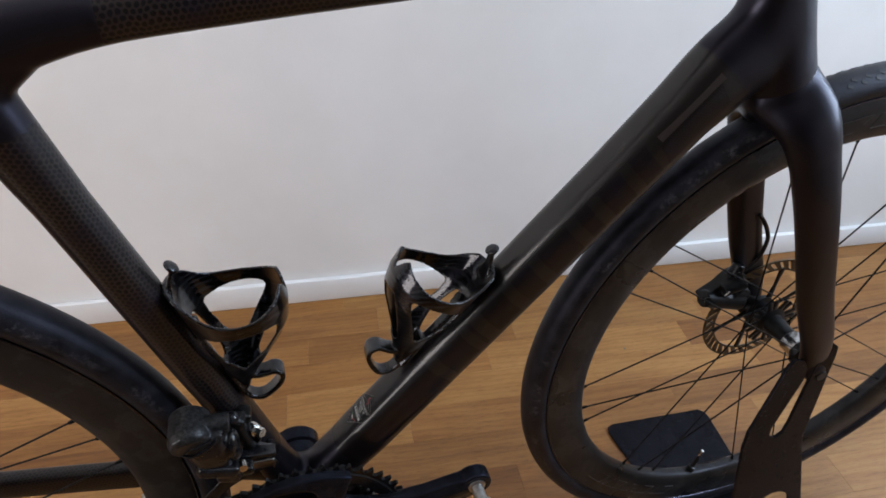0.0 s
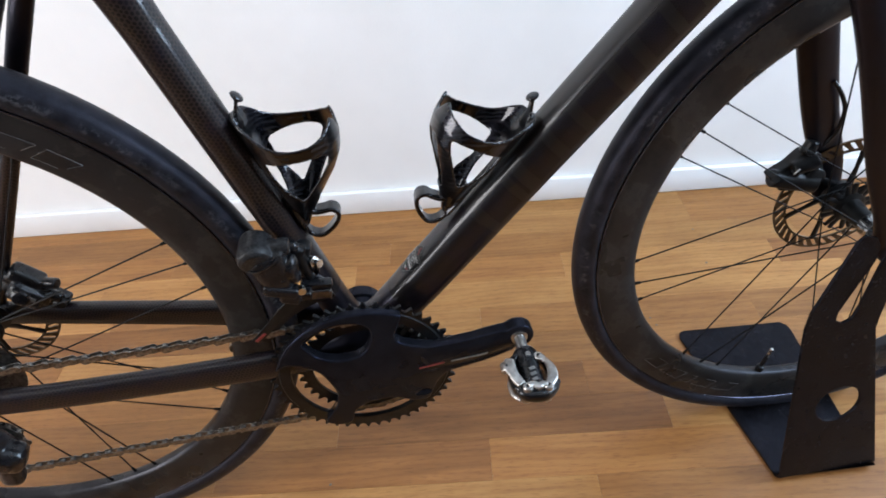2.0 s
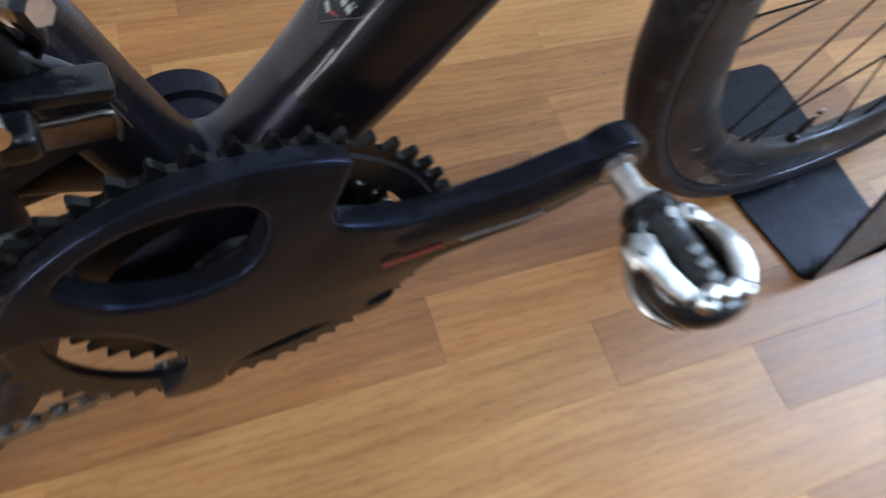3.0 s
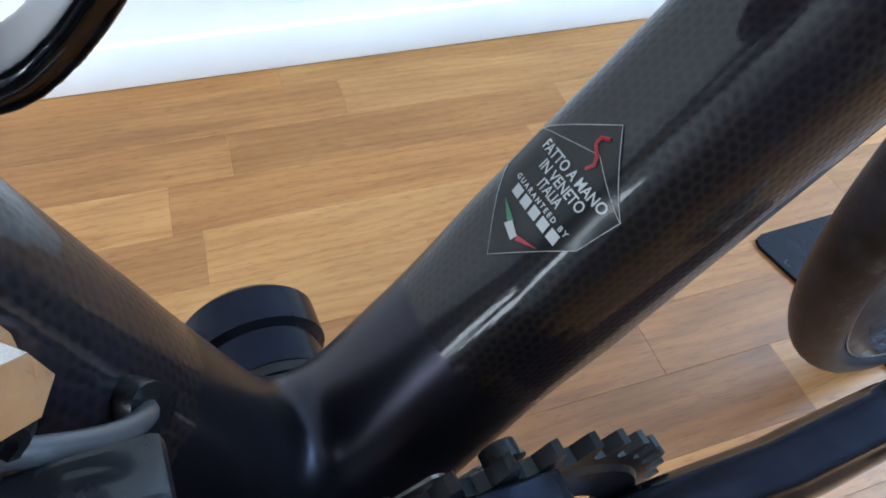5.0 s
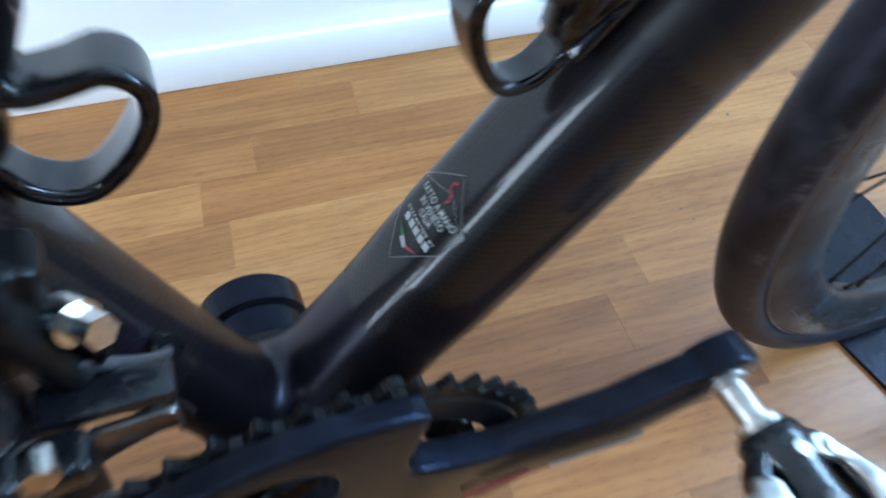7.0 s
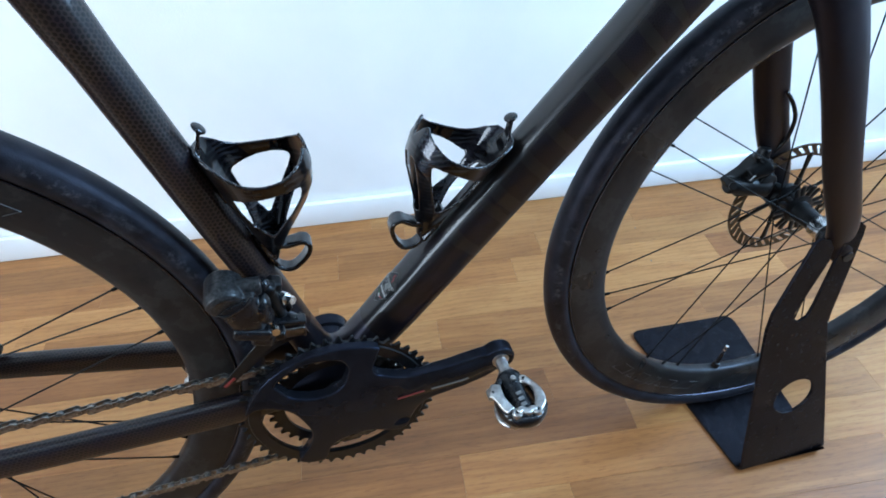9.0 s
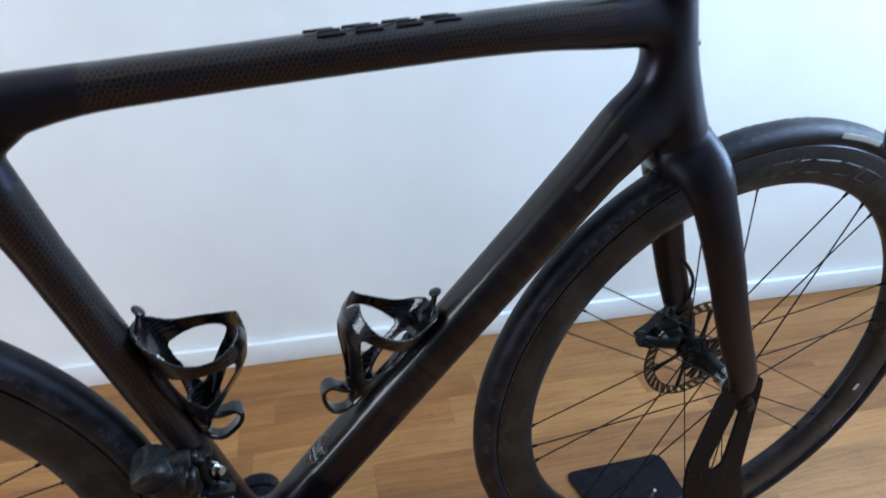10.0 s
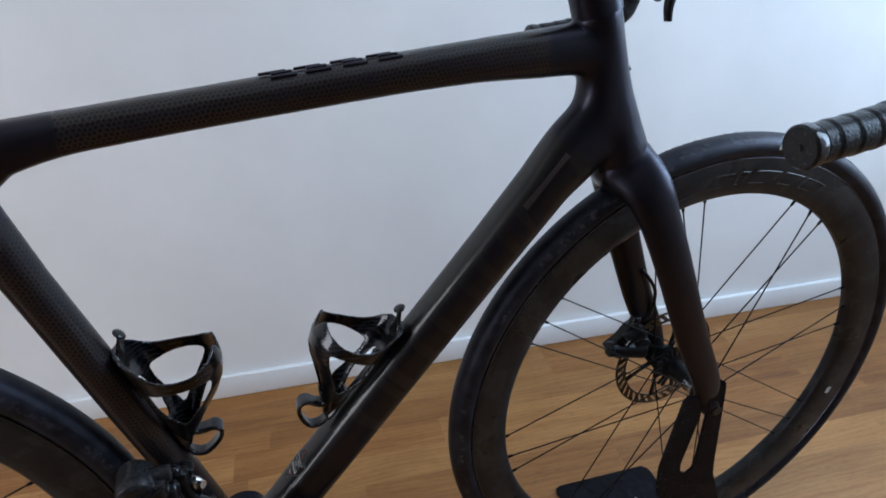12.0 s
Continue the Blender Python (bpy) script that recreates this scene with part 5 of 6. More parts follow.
def rear_derailleur():
    bm = bmesh.new()
    box(bm, (-0.392, -0.073, 0.287), (0.03, 0.03, 0.055), Matrix.Rotation(radians(-18), 4, "Y"), 0.010, 3)
    box(bm, (-0.380, -0.078, 0.262), (0.036, 0.028, 0.034), Matrix.Rotation(radians(30), 4, "Y"), 0.010, 3)
    rod(bm, (-0.40, -0.066, 0.312), (-0.40, -0.08, 0.312), 0.010, 20)
    box(bm, (-0.391, -0.076, 0.236), (0.024, 0.020, 0.044), Matrix.Rotation(radians(14), 4, "Y"), 0.008, 3)
    rod(bm, (-0.380, -0.060, 0.262), (-0.380, -0.094, 0.262), 0.0085, 20)
    body = new("rear_derailleur", skin(bm, 0.0013, 8, PLASTIC))
    body.parent = bicycle
    tagged(body, "black electronic rear derailleur")
    for y in (-0.0605, -0.0475):
        bm = bmesh.new()
        sweep(bm, [UP_PULLEY + Vector((0.008, 0, 0.016)) + Vector((0, y + 0.054, 0)), UP_PULLEY + Vector((0, y + 0.054, 0)), (UP_PULLEY + LOW_PULLEY) / 2 + Vector((0, y + 0.054, 0)), LOW_PULLEY + Vector((0, y + 0.054, 0)), LOW_PULLEY + Vector((-0.006, y + 0.054, -0.014))], [(0.0013, 0.010), (0.0013, 0.013), (0.0013, 0.009), (0.0013, 0.014), (0.0013, 0.006)], SIDE, 16)
        part("pulley_cage", bm, CRANK, body)
    for c in (UP_PULLEY, LOW_PULLEY):
        bm = bmesh.new()
        loop, hole = toothed(12, 0.006, 0.0035)
        plate(bm, loop, [hole], -0.0012, 0.0012)
        bmesh.ops.translate(bm, verts=bm.verts[:], vec=c)
        part("pulley", bm, PLASTIC, body, smooth=False)
    bm = bmesh.new()
    sweep(bm, curve([(-0.40, -0.07, 0.30), (-0.425, -0.078, 0.31), (-0.44, -0.07, 0.325), (-0.425, -0.066, 0.337)], 6), (0.0022, 0.0022), seg=10)
    part("cable", bm, CABLE, body)


rear_derailleur()


def chain():
    """Links one after another round the inner ring, the cog and the pulleys."""
    small, cog, pul = 36 * 0.0127 / (2 * math.pi), 0.0265, 12 * 0.0127 / (2 * math.pi)
    ring_y, cog_y = RING_Y + 0.0067, -0.0555
    path = []

    def arc(c, r, a0, a1, y, n=40):
        for i in range(n + 1):
            path.append(polar(c, r, a0 + (a1 - a0) * i / n, y))

    arc(BB, small, -92, 88, ring_y, 90)
    arc(REAR, cog, 92, 200, cog_y, 50)
    arc(UP_PULLEY, pul, 20, -110, -0.054)
    arc(LOW_PULLEY, pul, 70, 268, -0.054)
    path.append(path[0])
    lengths = [0.0]
    for a, b in zip(path, path[1:]):
        lengths.append(lengths[-1] + (b - a).length)
    total = lengths[-1]
    count = int(total / 0.0127) // 2 * 2
    step = total / count

    def place(s):
        s %= total
        i = int(np.searchsorted(lengths, s, "right")) - 1
        i = min(i, len(path) - 2)
        f = (s - lengths[i]) / max(lengths[i + 1] - lengths[i], 1e-9)
        return path[i].lerp(path[i + 1], f)

    bm = bmesh.new()
    for k in range(count):
        c = place(k * step)
        rod(bm, c + Vector((0, -0.0031, 0)), c + Vector((0, 0.0031, 0)), 0.0020, 8)
    run = part("chain", bm, CHAIN, bicycle, "oily steel bicycle chain")
    meshes = []
    for y, tall in ((0.0027, 0.0047), (0.0016, 0.0041)):
        bm = bmesh.new()
        for s in (-1, 1):
            loop = []
            for k in range(16):
                q = 2 * math.pi * k / 16
                x = 0.00635 if math.cos(q) > 0 else -0.00635
                loop.append((x + math.cos(q) * tall, math.sin(q) * tall * (0.62 if abs(math.cos(q)) < 0.3 else 1)))
            plate(bm, loop, [], s * y - 0.0004, s * y + 0.0004)
        if y < 0.002:
            for x in (-0.00635, 0.00635):
                rod(bm, (x, -0.0015, 0), (x, 0.0015, 0), 0.0037, 10)
        me = bpy.data.meshes.new("link")
        bmesh.ops.recalc_face_normals(bm, faces=bm.faces[:])
        bm.to_mesh(me)
        bm.free()
        me.materials.append(CHAIN)
        meshes.append(me)
    for k in range(count):
        a, b = place(k * step), place((k + 1) * step)
        d = b - a
        ob = new("link", meshes[k % 2])
        ob.parent = run
        ob.matrix_basis = Matrix.Translation((a + b) / 2) @ Matrix.Rotation(math.atan2(d.y, d.x) if abs(d.x) > 0.004 else 0.0, 4, "Z") @ Matrix.Rotation(-math.atan2(d.z, math.copysign(math.hypot(d.x, d.y), d.x)), 4, "Y")


chain()


def front_derailleur():
    turn = Matrix.Rotation(radians(20), 4, "Y")

    def blob(bm, centre, size, tip=0.0):
        made = bmesh.ops.create_uvsphere(bm, u_segments=24, v_segments=14, radius=1.0)["verts"]
        bmesh.ops.transform(bm, matrix=Matrix.Translation(centre) @ Matrix.Rotation(tip, 4, "Y") @ Matrix.Diagonal((*size, 1)), verts=made)

    # fibre-textured motor cap, a short drum with a stubby boss
    bm = bmesh.new()
    sweep(bm, [(-0.0735, -0.0285, 0.4570), (-0.0735, -0.0310, 0.4570), (-0.0735, -0.0550, 0.4570), (-0.0732, -0.0590, 0.4565), (-0.0730, -0.0605, 0.4560)], [(0.0135, 0.0135), (0.0166, 0.0166), (0.0166, 0.0166), (0.0148, 0.0148), (0.0110, 0.0110)], seg=36)
    rod(bm, (-0.0690, -0.0440, 0.4600), (-0.0425, -0.0440, 0.4590), 0.0092, 24, 0.0078)
    box(bm, (-0.0600, -0.0460, 0.4540), (0.024, 0.024, 0.012), None, 0.003)
    body = new("front_derailleur", skin(bm, 0.0009, 4, GREYBODY))
    body.parent = bicycle
    tagged(body, "dark grey electronic front derailleur with a fibre-textured cap")
    # glossy motor housing under it, tapering down to the chain
    bm = bmesh.new()
    run = ((-0.0665, 0.4560, 0.0130, 0.0170), (-0.0650, 0.4500, 0.0145, 0.0178), (-0.0630, 0.4400, 0.0140, 0.0168), (-0.0608, 0.4270, 0.0125, 0.0155), (-0.0592, 0.4165, 0.0100, 0.0135), (-0.0588, 0.4125, 0.0070, 0.0100))
    sweep(bm, [(x, -0.0475, z) for x, z, a, b in run], [(a, b) for x, z, a, b in run], SIDE, 32, 3.0)
    blob(bm, (-0.0465, -0.0480, 0.4360), (0.0080, 0.0115, 0.0150), 0.25)
    blob(bm, (-0.0440, -0.0490, 0.4270), (0.0065, 0.0090, 0.0075))
    housing = new("motor_housing", skin(bm, 0.0009, 7, PLASTIC))
    housing.parent = body
    # raised bead where the cap meets the housing
    bm = bmesh.new()
    sweep(bm, curve([(-0.0820, -0.0575, 0.4470), (-0.0745, -0.0622, 0.4475), (-0.0660, -0.0628, 0.4505), (-0.0570, -0.0610, 0.4545), (-0.0500, -0.0560, 0.4570), (-0.0440, -0.0530, 0.4580)], 5), (0.0010, 0.0013), seg=8)
    part("housing_seam", bm, PLASTIC, body)
    # black jaw that carries the cage
    bm = bmesh.new()
    box(bm, (-0.0595, -0.0540, 0.4150), (0.034, 0.014, 0.012), turn, 0.003)
    box(bm, (-0.0525, -0.0540, 0.4060), (0.020, 0.013, 0.014), turn, 0.003)
    box(bm, (-0.0425, -0.0505, 0.4030), (0.020, 0.012, 0.009), Matrix.Rotation(radians(4), 4, "Y"), 0.002)
    jaw = new("jaw", skin(bm, 0.0010, 5, PLASTIC))
    jaw.parent = body
    # link bar along the seat tube, with its black end knob
    bm = bmesh.new()
    rod(bm, (-0.0415, -0.0300, 0.4450), (-0.0335, -0.0310, 0.4060), 0.0058, 20)
    box(bm, (-0.0385, -0.0200, 0.4250), (0.014, 0.016, 0.034), turn, 0.003)
    box(bm, (-0.0490, -0.0290, 0.4330), (0.026, 0.014, 0.030), turn, 0.003)
    mount = new("mount", skin(bm, 0.0010, 5, ANODISED))
    mount.parent = body
    bm = bmesh.new()
    blob(bm, (-0.0425, -0.0325, 0.4485), (0.0062, 0.0062, 0.0058))
    part("link_knob", bm, PLASTIC, body)
    # clamp bolt with its cupped washer
    bm = bmesh.new()
    rod(bm, (-0.0300, -0.0255, 0.4225), (-0.0255, -0.0310, 0.4240), 0.0056, 18)
    rod(bm, (-0.0255, -0.0310, 0.4240), (-0.0205, -0.0365, 0.4255), 0.0042, 6)
    part("clamp_bolt", bm, STEEL, body, "bright steel bolt")
    bm = bmesh.new()
    sweep(bm, curve([(-0.0270, -0.0300, 0.4215), (-0.0245, -0.0300, 0.4150), (-0.0275, -0.0290, 0.4095)], 5), (0.0045, 0.0020), SIDE, 12, 2.6)
    part("clamp_bracket", bm, ANODISED, body)
    bm = bmesh.new()
    rod(bm, (-0.0410, -0.0520, 0.4120), (-0.0400, -0.0585, 0.4125), 0.0040, 16)
    part("limit_screw", bm, STEEL, body, "small bright screw")
    # flat finger over the chain and the bare nose below it
    bm = bmesh.new()
    box(bm, (-0.0285, -0.0380, 0.4035), (0.031, 0.011, 0.0050), Matrix.Rotation(radians(9), 4, "Y"), 0.0015)
    part("link_arm", bm, PLASTIC, body)
    bm = bmesh.new()
    box(bm, (-0.0260, -0.0415, 0.3900), (0.020, 0.0022, 0.0105), Matrix.Rotation(radians(5), 4, "Y"), 0.0008)
    part("cage_nose", bm, PLATE_STEEL, body, "bare worn steel nose of the cage")
    bm = bmesh.new()
    sweep(bm, curve([(-0.0345, -0.0430, 0.3965), (-0.0250, -0.0432, 0.3958), (-0.0168, -0.0436, 0.3955), (-0.0160, -0.0436, 0.3900), (-0.0172, -0.0434, 0.3845)], 4), (0.0010, 0.0010), seg=8)
    part("cage_lip", bm, PLATE_STEEL, body, "worn bright edge of the cage")
    # cage plates over the chain: the outer runs down behind the ring to a red-striped tail
    bm = bmesh.new()
    sweep(bm, curve([(-0.0440, -0.0530, 0.3990), (-0.0560, -0.0540, 0.3935), (-0.0740, -0.0545, 0.3765), (-0.0900, -0.0545, 0.3600), (-0.1010, -0.0545, 0.3505)], 5), [(0.0011, w) for w in np.interp(np.linspace(0, 4, 21), range(5), [0.0050, 0.0062, 0.0052, 0.0046, 0.0040])], SIDE, 12, 4.0)
    part("cage_plate", bm, CAGE_PLATE, body)
    bm = bmesh.new()
    pts = [polar(BB, 0.1205 - 0.0006 * k, 97 + 4.9 * k, -0.0400) for k in range(11)]
    sweep(bm, pts, [(0.0011, 0.0060 - 0.0001 * k) for k in range(11)], SIDE, 12, 4.0)
    part("cage_plate", bm, CAGE_PLATE, body)
    bm = bmesh.new()
    sweep(bm, [(-0.0880, -0.0557, 0.3615), (-0.0990, -0.0557, 0.3520)], (0.0006, 0.0018), SIDE, 8)
    part("cage_stripe", bm, DIMRED, body)


front_derailleur()


# ---- bottle cages ----
def bottle_cage(origin, up, outward, hand):
    """A moulded carbon cage: a dipping ring with a notched nose, two legs, rear struts, a stop loop and a thumb tab.
    origin: its tab's top. hand: the side of its longer leg."""
    o, up, out = Vector(origin), Vector(up), Vector(outward)

    def at(s, n, y):
        return o + up * s + out * n + Vector((0, y, 0))

    bm = bmesh.new()
    centre = at(0, 0.030, 0)

    def ribbon(points, halves, thick=0.0014, closed=False, middle=None):
        """A strap that lies flat against the bottle."""
        n = len(points)
        rows = []
        for i, p in enumerate(points):
            a = points[(i - 1) % n] if closed or i else points[0]
            b = points[(i + 1) % n] if closed or i < n - 1 else points[-1]
            t = (b - a).normalized()
            rel = p - (middle or centre)
            radial = rel - up * rel.dot(up) if middle is None else rel
            radial = (radial - t * radial.dot(t)).normalized()
            w = t.cross(radial).normalized()
            h = halves[i] if isinstance(halves, list) else halves
            rows.append([bm.verts.new(p + w * x * h + radial * y * thick) for x, y in ((-1, -0.5), (-0.85, -1), (0.85, -1), (1, -0.5), (1, 0.5), (0.85, 1), (-0.85, 1), (-1, 0.5))])
        pairs = list(zip(rows, rows[1:])) + ([(rows[-1], rows[0])] if closed else [])
        for r0, r1 in pairs:
            for k in range(8):
                bm.faces.new((r0[k], r0[(k + 1) % 8], r1[(k + 1) % 8], r1[k]))
        if not closed:
            bm.faces.new(rows[0])
            bm.faces.new(rows[-1][::-1])

    # one moulded shell round the bottle: ring, legs and struts run into one another with soft corners
    depth = (-0.140, -0.132, -0.120, -0.104, -0.088, -0.075, -0.060, -0.045)
    nose = (-0.004, 0.002, 0.015, 0.033, 0.050, 0.0605, 0.0665, 0.0685)
    girth = (0.006, 0.0065, 0.0100, 0.0175, 0.0265, 0.0335, 0.0362, 0.0365)
    degs = (0, 30, 44, 56, 68, 87, 107, 125, 140, 152, 162, 172, 180)
    tops = (-0.0085, -0.0125, -0.0215, -0.0315, -0.0385, -0.0448, -0.0482, -0.0484, -0.0468, -0.0442, -0.0412, -0.0490, -0.0585)
    lows = (-0.0480, -0.0510, -0.0525, -0.0536, -0.0545, -0.0567, -0.0598, -0.0632, -0.0670, -0.0700, -0.0720, -0.0730, -0.0730)
    cols, rows_n = 300, 175
    deg = np.linspace(-180, 180, cols, endpoint=False)
    z = np.linspace(-0.139, -0.004, rows_n)
    D, Z = np.meshgrid(deg, z)
    A = np.abs(D)
    half = (np.interp(Z, depth, nose) + 0.010) / 2
    wide = np.interp(Z, depth, girth)
    R = (half + wide) / 2

    def band(stops, angles, halves):
        """How far a place is from a band that climbs the shell."""
        along = np.abs(A - np.interp(Z, stops, angles)) * np.pi / 180 * R - np.interp(Z, stops, halves)
        return np.maximum(along, np.maximum(stops[0] - Z, Z - stops[-1]))

    def blend(a, b, k):
        h = np.clip(0.5 + 0.5 * (b - a) / k, 0, 1)
        return b + (a - b) * h - k * h * (1 - h)

    ring = np.maximum(Z - np.interp(A, degs, tops), np.interp(A, degs, lows) - Z)
    long_leg = band((-0.132, -0.120, -0.104, -0.088, -0.073, -0.056), (85, 97, 120, 138, 151, 161), (0.0090, 0.0092, 0.0098, 0.0104, 0.0112, 0.0120))
    short_leg = band((-0.132, -0.120, -0.104, -0.088, -0.073, -0.056), (85, 97, 110, 122, 136, 154), (0.0090, 0.0090, 0.0088, 0.0088, 0.0098, 0.0120))
    leg = np.where(D * hand < 0, long_leg, short_leg)
    strut = band((-0.132, -0.116, -0.100, -0.084, -0.068, -0.048, -0.036), (70, 62, 51, 39, 32, 28, 24), (0.0100, 0.0100, 0.0080, 0.0048, 0.0048, 0.0070, 0.0080))
    field = blend(blend(ring, leg, 0.006), strut, 0.005)
    field = blend(field, np.maximum(Z + 0.116, -0.150 - Z), 0.006)
    solid = field < 0
    q = np.radians(D)
    rad = np.stack([-np.cos(q), -np.sin(q)])
    layers = []
    for lift in (-0.0013, 0.0013):
        n = half - 0.010 + (half + lift) * rad[0]
        y = (wide + lift) * rad[1]
        layers.append(np.array(o) + Z[..., None] * np.array(up) + n[..., None] * np.array(out) + y[..., None] * np.array((0, 1, 0)))
    count = cols * rows_n
    index = np.arange(count).reshape(rows_n, cols)
    full = solid[:-1, :]
    faces = []
    for i, j in np.argwhere(full):
        k = (j + 1) % cols
        a, b, c, d = int(index[i, j]), int(index[i, k]), int(index[i + 1, k]), int(index[i + 1, j])
        faces += [(a, b, c, d), (d + count, c + count, b + count, a + count)]
        if not full[i, j - 1]:
            faces.append((a, d, d + count, a + count))
        if not full[i, k]:
            faces.append((c, b, b + count, c + count))
        if i == 0 or not full[i - 1, j]:
            faces.append((b, a, a + count, b + count))
        if i == rows_n - 2 or not full[i + 1, j]:
            faces.append((d, c, c + count, d + count))
    shell = bpy.data.meshes.new("shell")
    shell.from_pydata(np.concatenate([layer.reshape(-1, 3) for layer in layers]).tolist(), [], faces)
    bm.from_mesh(shell)
    bpy.data.meshes.remove(shell)
    bmesh.ops.delete(bm, geom=[v for v in bm.verts if not v.link_faces], context="VERTS")
    # pads at the two bosses and the rail between them
    ribbon(curve([at(-0.010, -0.0090, 0), at(-0.03, -0.0105, 0), at(-0.064, -0.0110, 0)], 5), 0.0085, 0.0018)
    ribbon(curve([at(-0.060, -0.0115, 0), at(-0.085, -0.0120, 0), at(-0.112, -0.0110, 0)], 5), 0.0050, 0.0012)
    ribbon(curve([at(-0.104, -0.0075, 0), at(-0.120, -0.0085, 0), at(-0.139, -0.0080, 0)], 5), 0.0105, 0.0022)
    # thumb tab
    ribbon(curve([at(-0.024, -0.0092, 0), at(-0.010, -0.0050, 0), at(0.001, 0.0020, 0)], 5), [0.012, 0.0105, 0.009, 0.0078, 0.0068, 0.006, 0.0054, 0.005, 0.005, 0.005, 0.0055], 0.0015)
    made = bmesh.ops.create_uvsphere(bm, u_segments=18, v_segments=10, radius=1.0)["verts"]
    turn = Matrix((out, Vector((0, 1, 0)), up)).transposed().to_4x4()
    bmesh.ops.transform(bm, matrix=Matrix.Translation(at(0.0030, 0.0035, 0)) @ turn @ Matrix.Rotation(-0.5, 4, "Y") @ Matrix.Diagonal((0.0028, 0.0068, 0.0066, 1)), verts=made)
    # stop loop under the bottle, an open hook
    turns = [(-0.124, 0.0020), (-0.1290, 0.0085), (-0.1310, 0.0165), (-0.1322, 0.0240), (-0.1385, 0.0277), (-0.1470, 0.0232), (-0.1545, 0.0120), (-0.1570, 0.0010), (-0.1500, -0.0070), (-0.1380, -0.0088)]
    loop = curve([at(a, b, 0) for a, b in turns], 5)
    n = len(loop) - 1
    ribbon(loop, [float(np.interp(i / n, [0, 0.25, 0.4, 0.7, 1], [0.0080, 0.0080, 0.0090, 0.0066, 0.0066])) for i in range(n + 1)], 0.0023, False, at(-0.141, 0.0105, 0))
    me = bpy.data.meshes.new("cage_rough")
    bmesh.ops.recalc_face_normals(bm, faces=bm.faces[:])
    bm.to_mesh(me)
    bm.free()
    cage = new("bottle_cage", fuse(me, 0.0008, 9, GLOSS))
    cage.parent = bicycle
    tagged(cage, "glossy black marbled carbon bottle cage, empty")
    for s in (-0.052, -0.116):
        bm = bmesh.new()
        rod(bm, at(s, -0.009, 0), at(s, -0.0055, 0), 0.0045, 16)
        part("cage_bolt", bm, ANODISED, cage)
        bm = bmesh.new()
        rod(bm, at(s, -0.0056, 0), at(s, -0.0052, 0), 0.0022, 6)
        part("bolt_socket", bm, GROOVE, cage)


bottle_cage((-0.061, 0.0, 0.586), SEAT, (SEAT.z, 0, -SEAT.x), -1)
bottle_cage((0.197, 0.0, 0.549), DOWN, DOWN_N, 1)

# ---- stem and handlebar ----
CLAMP = Vector((0.505, 0, 0.888))


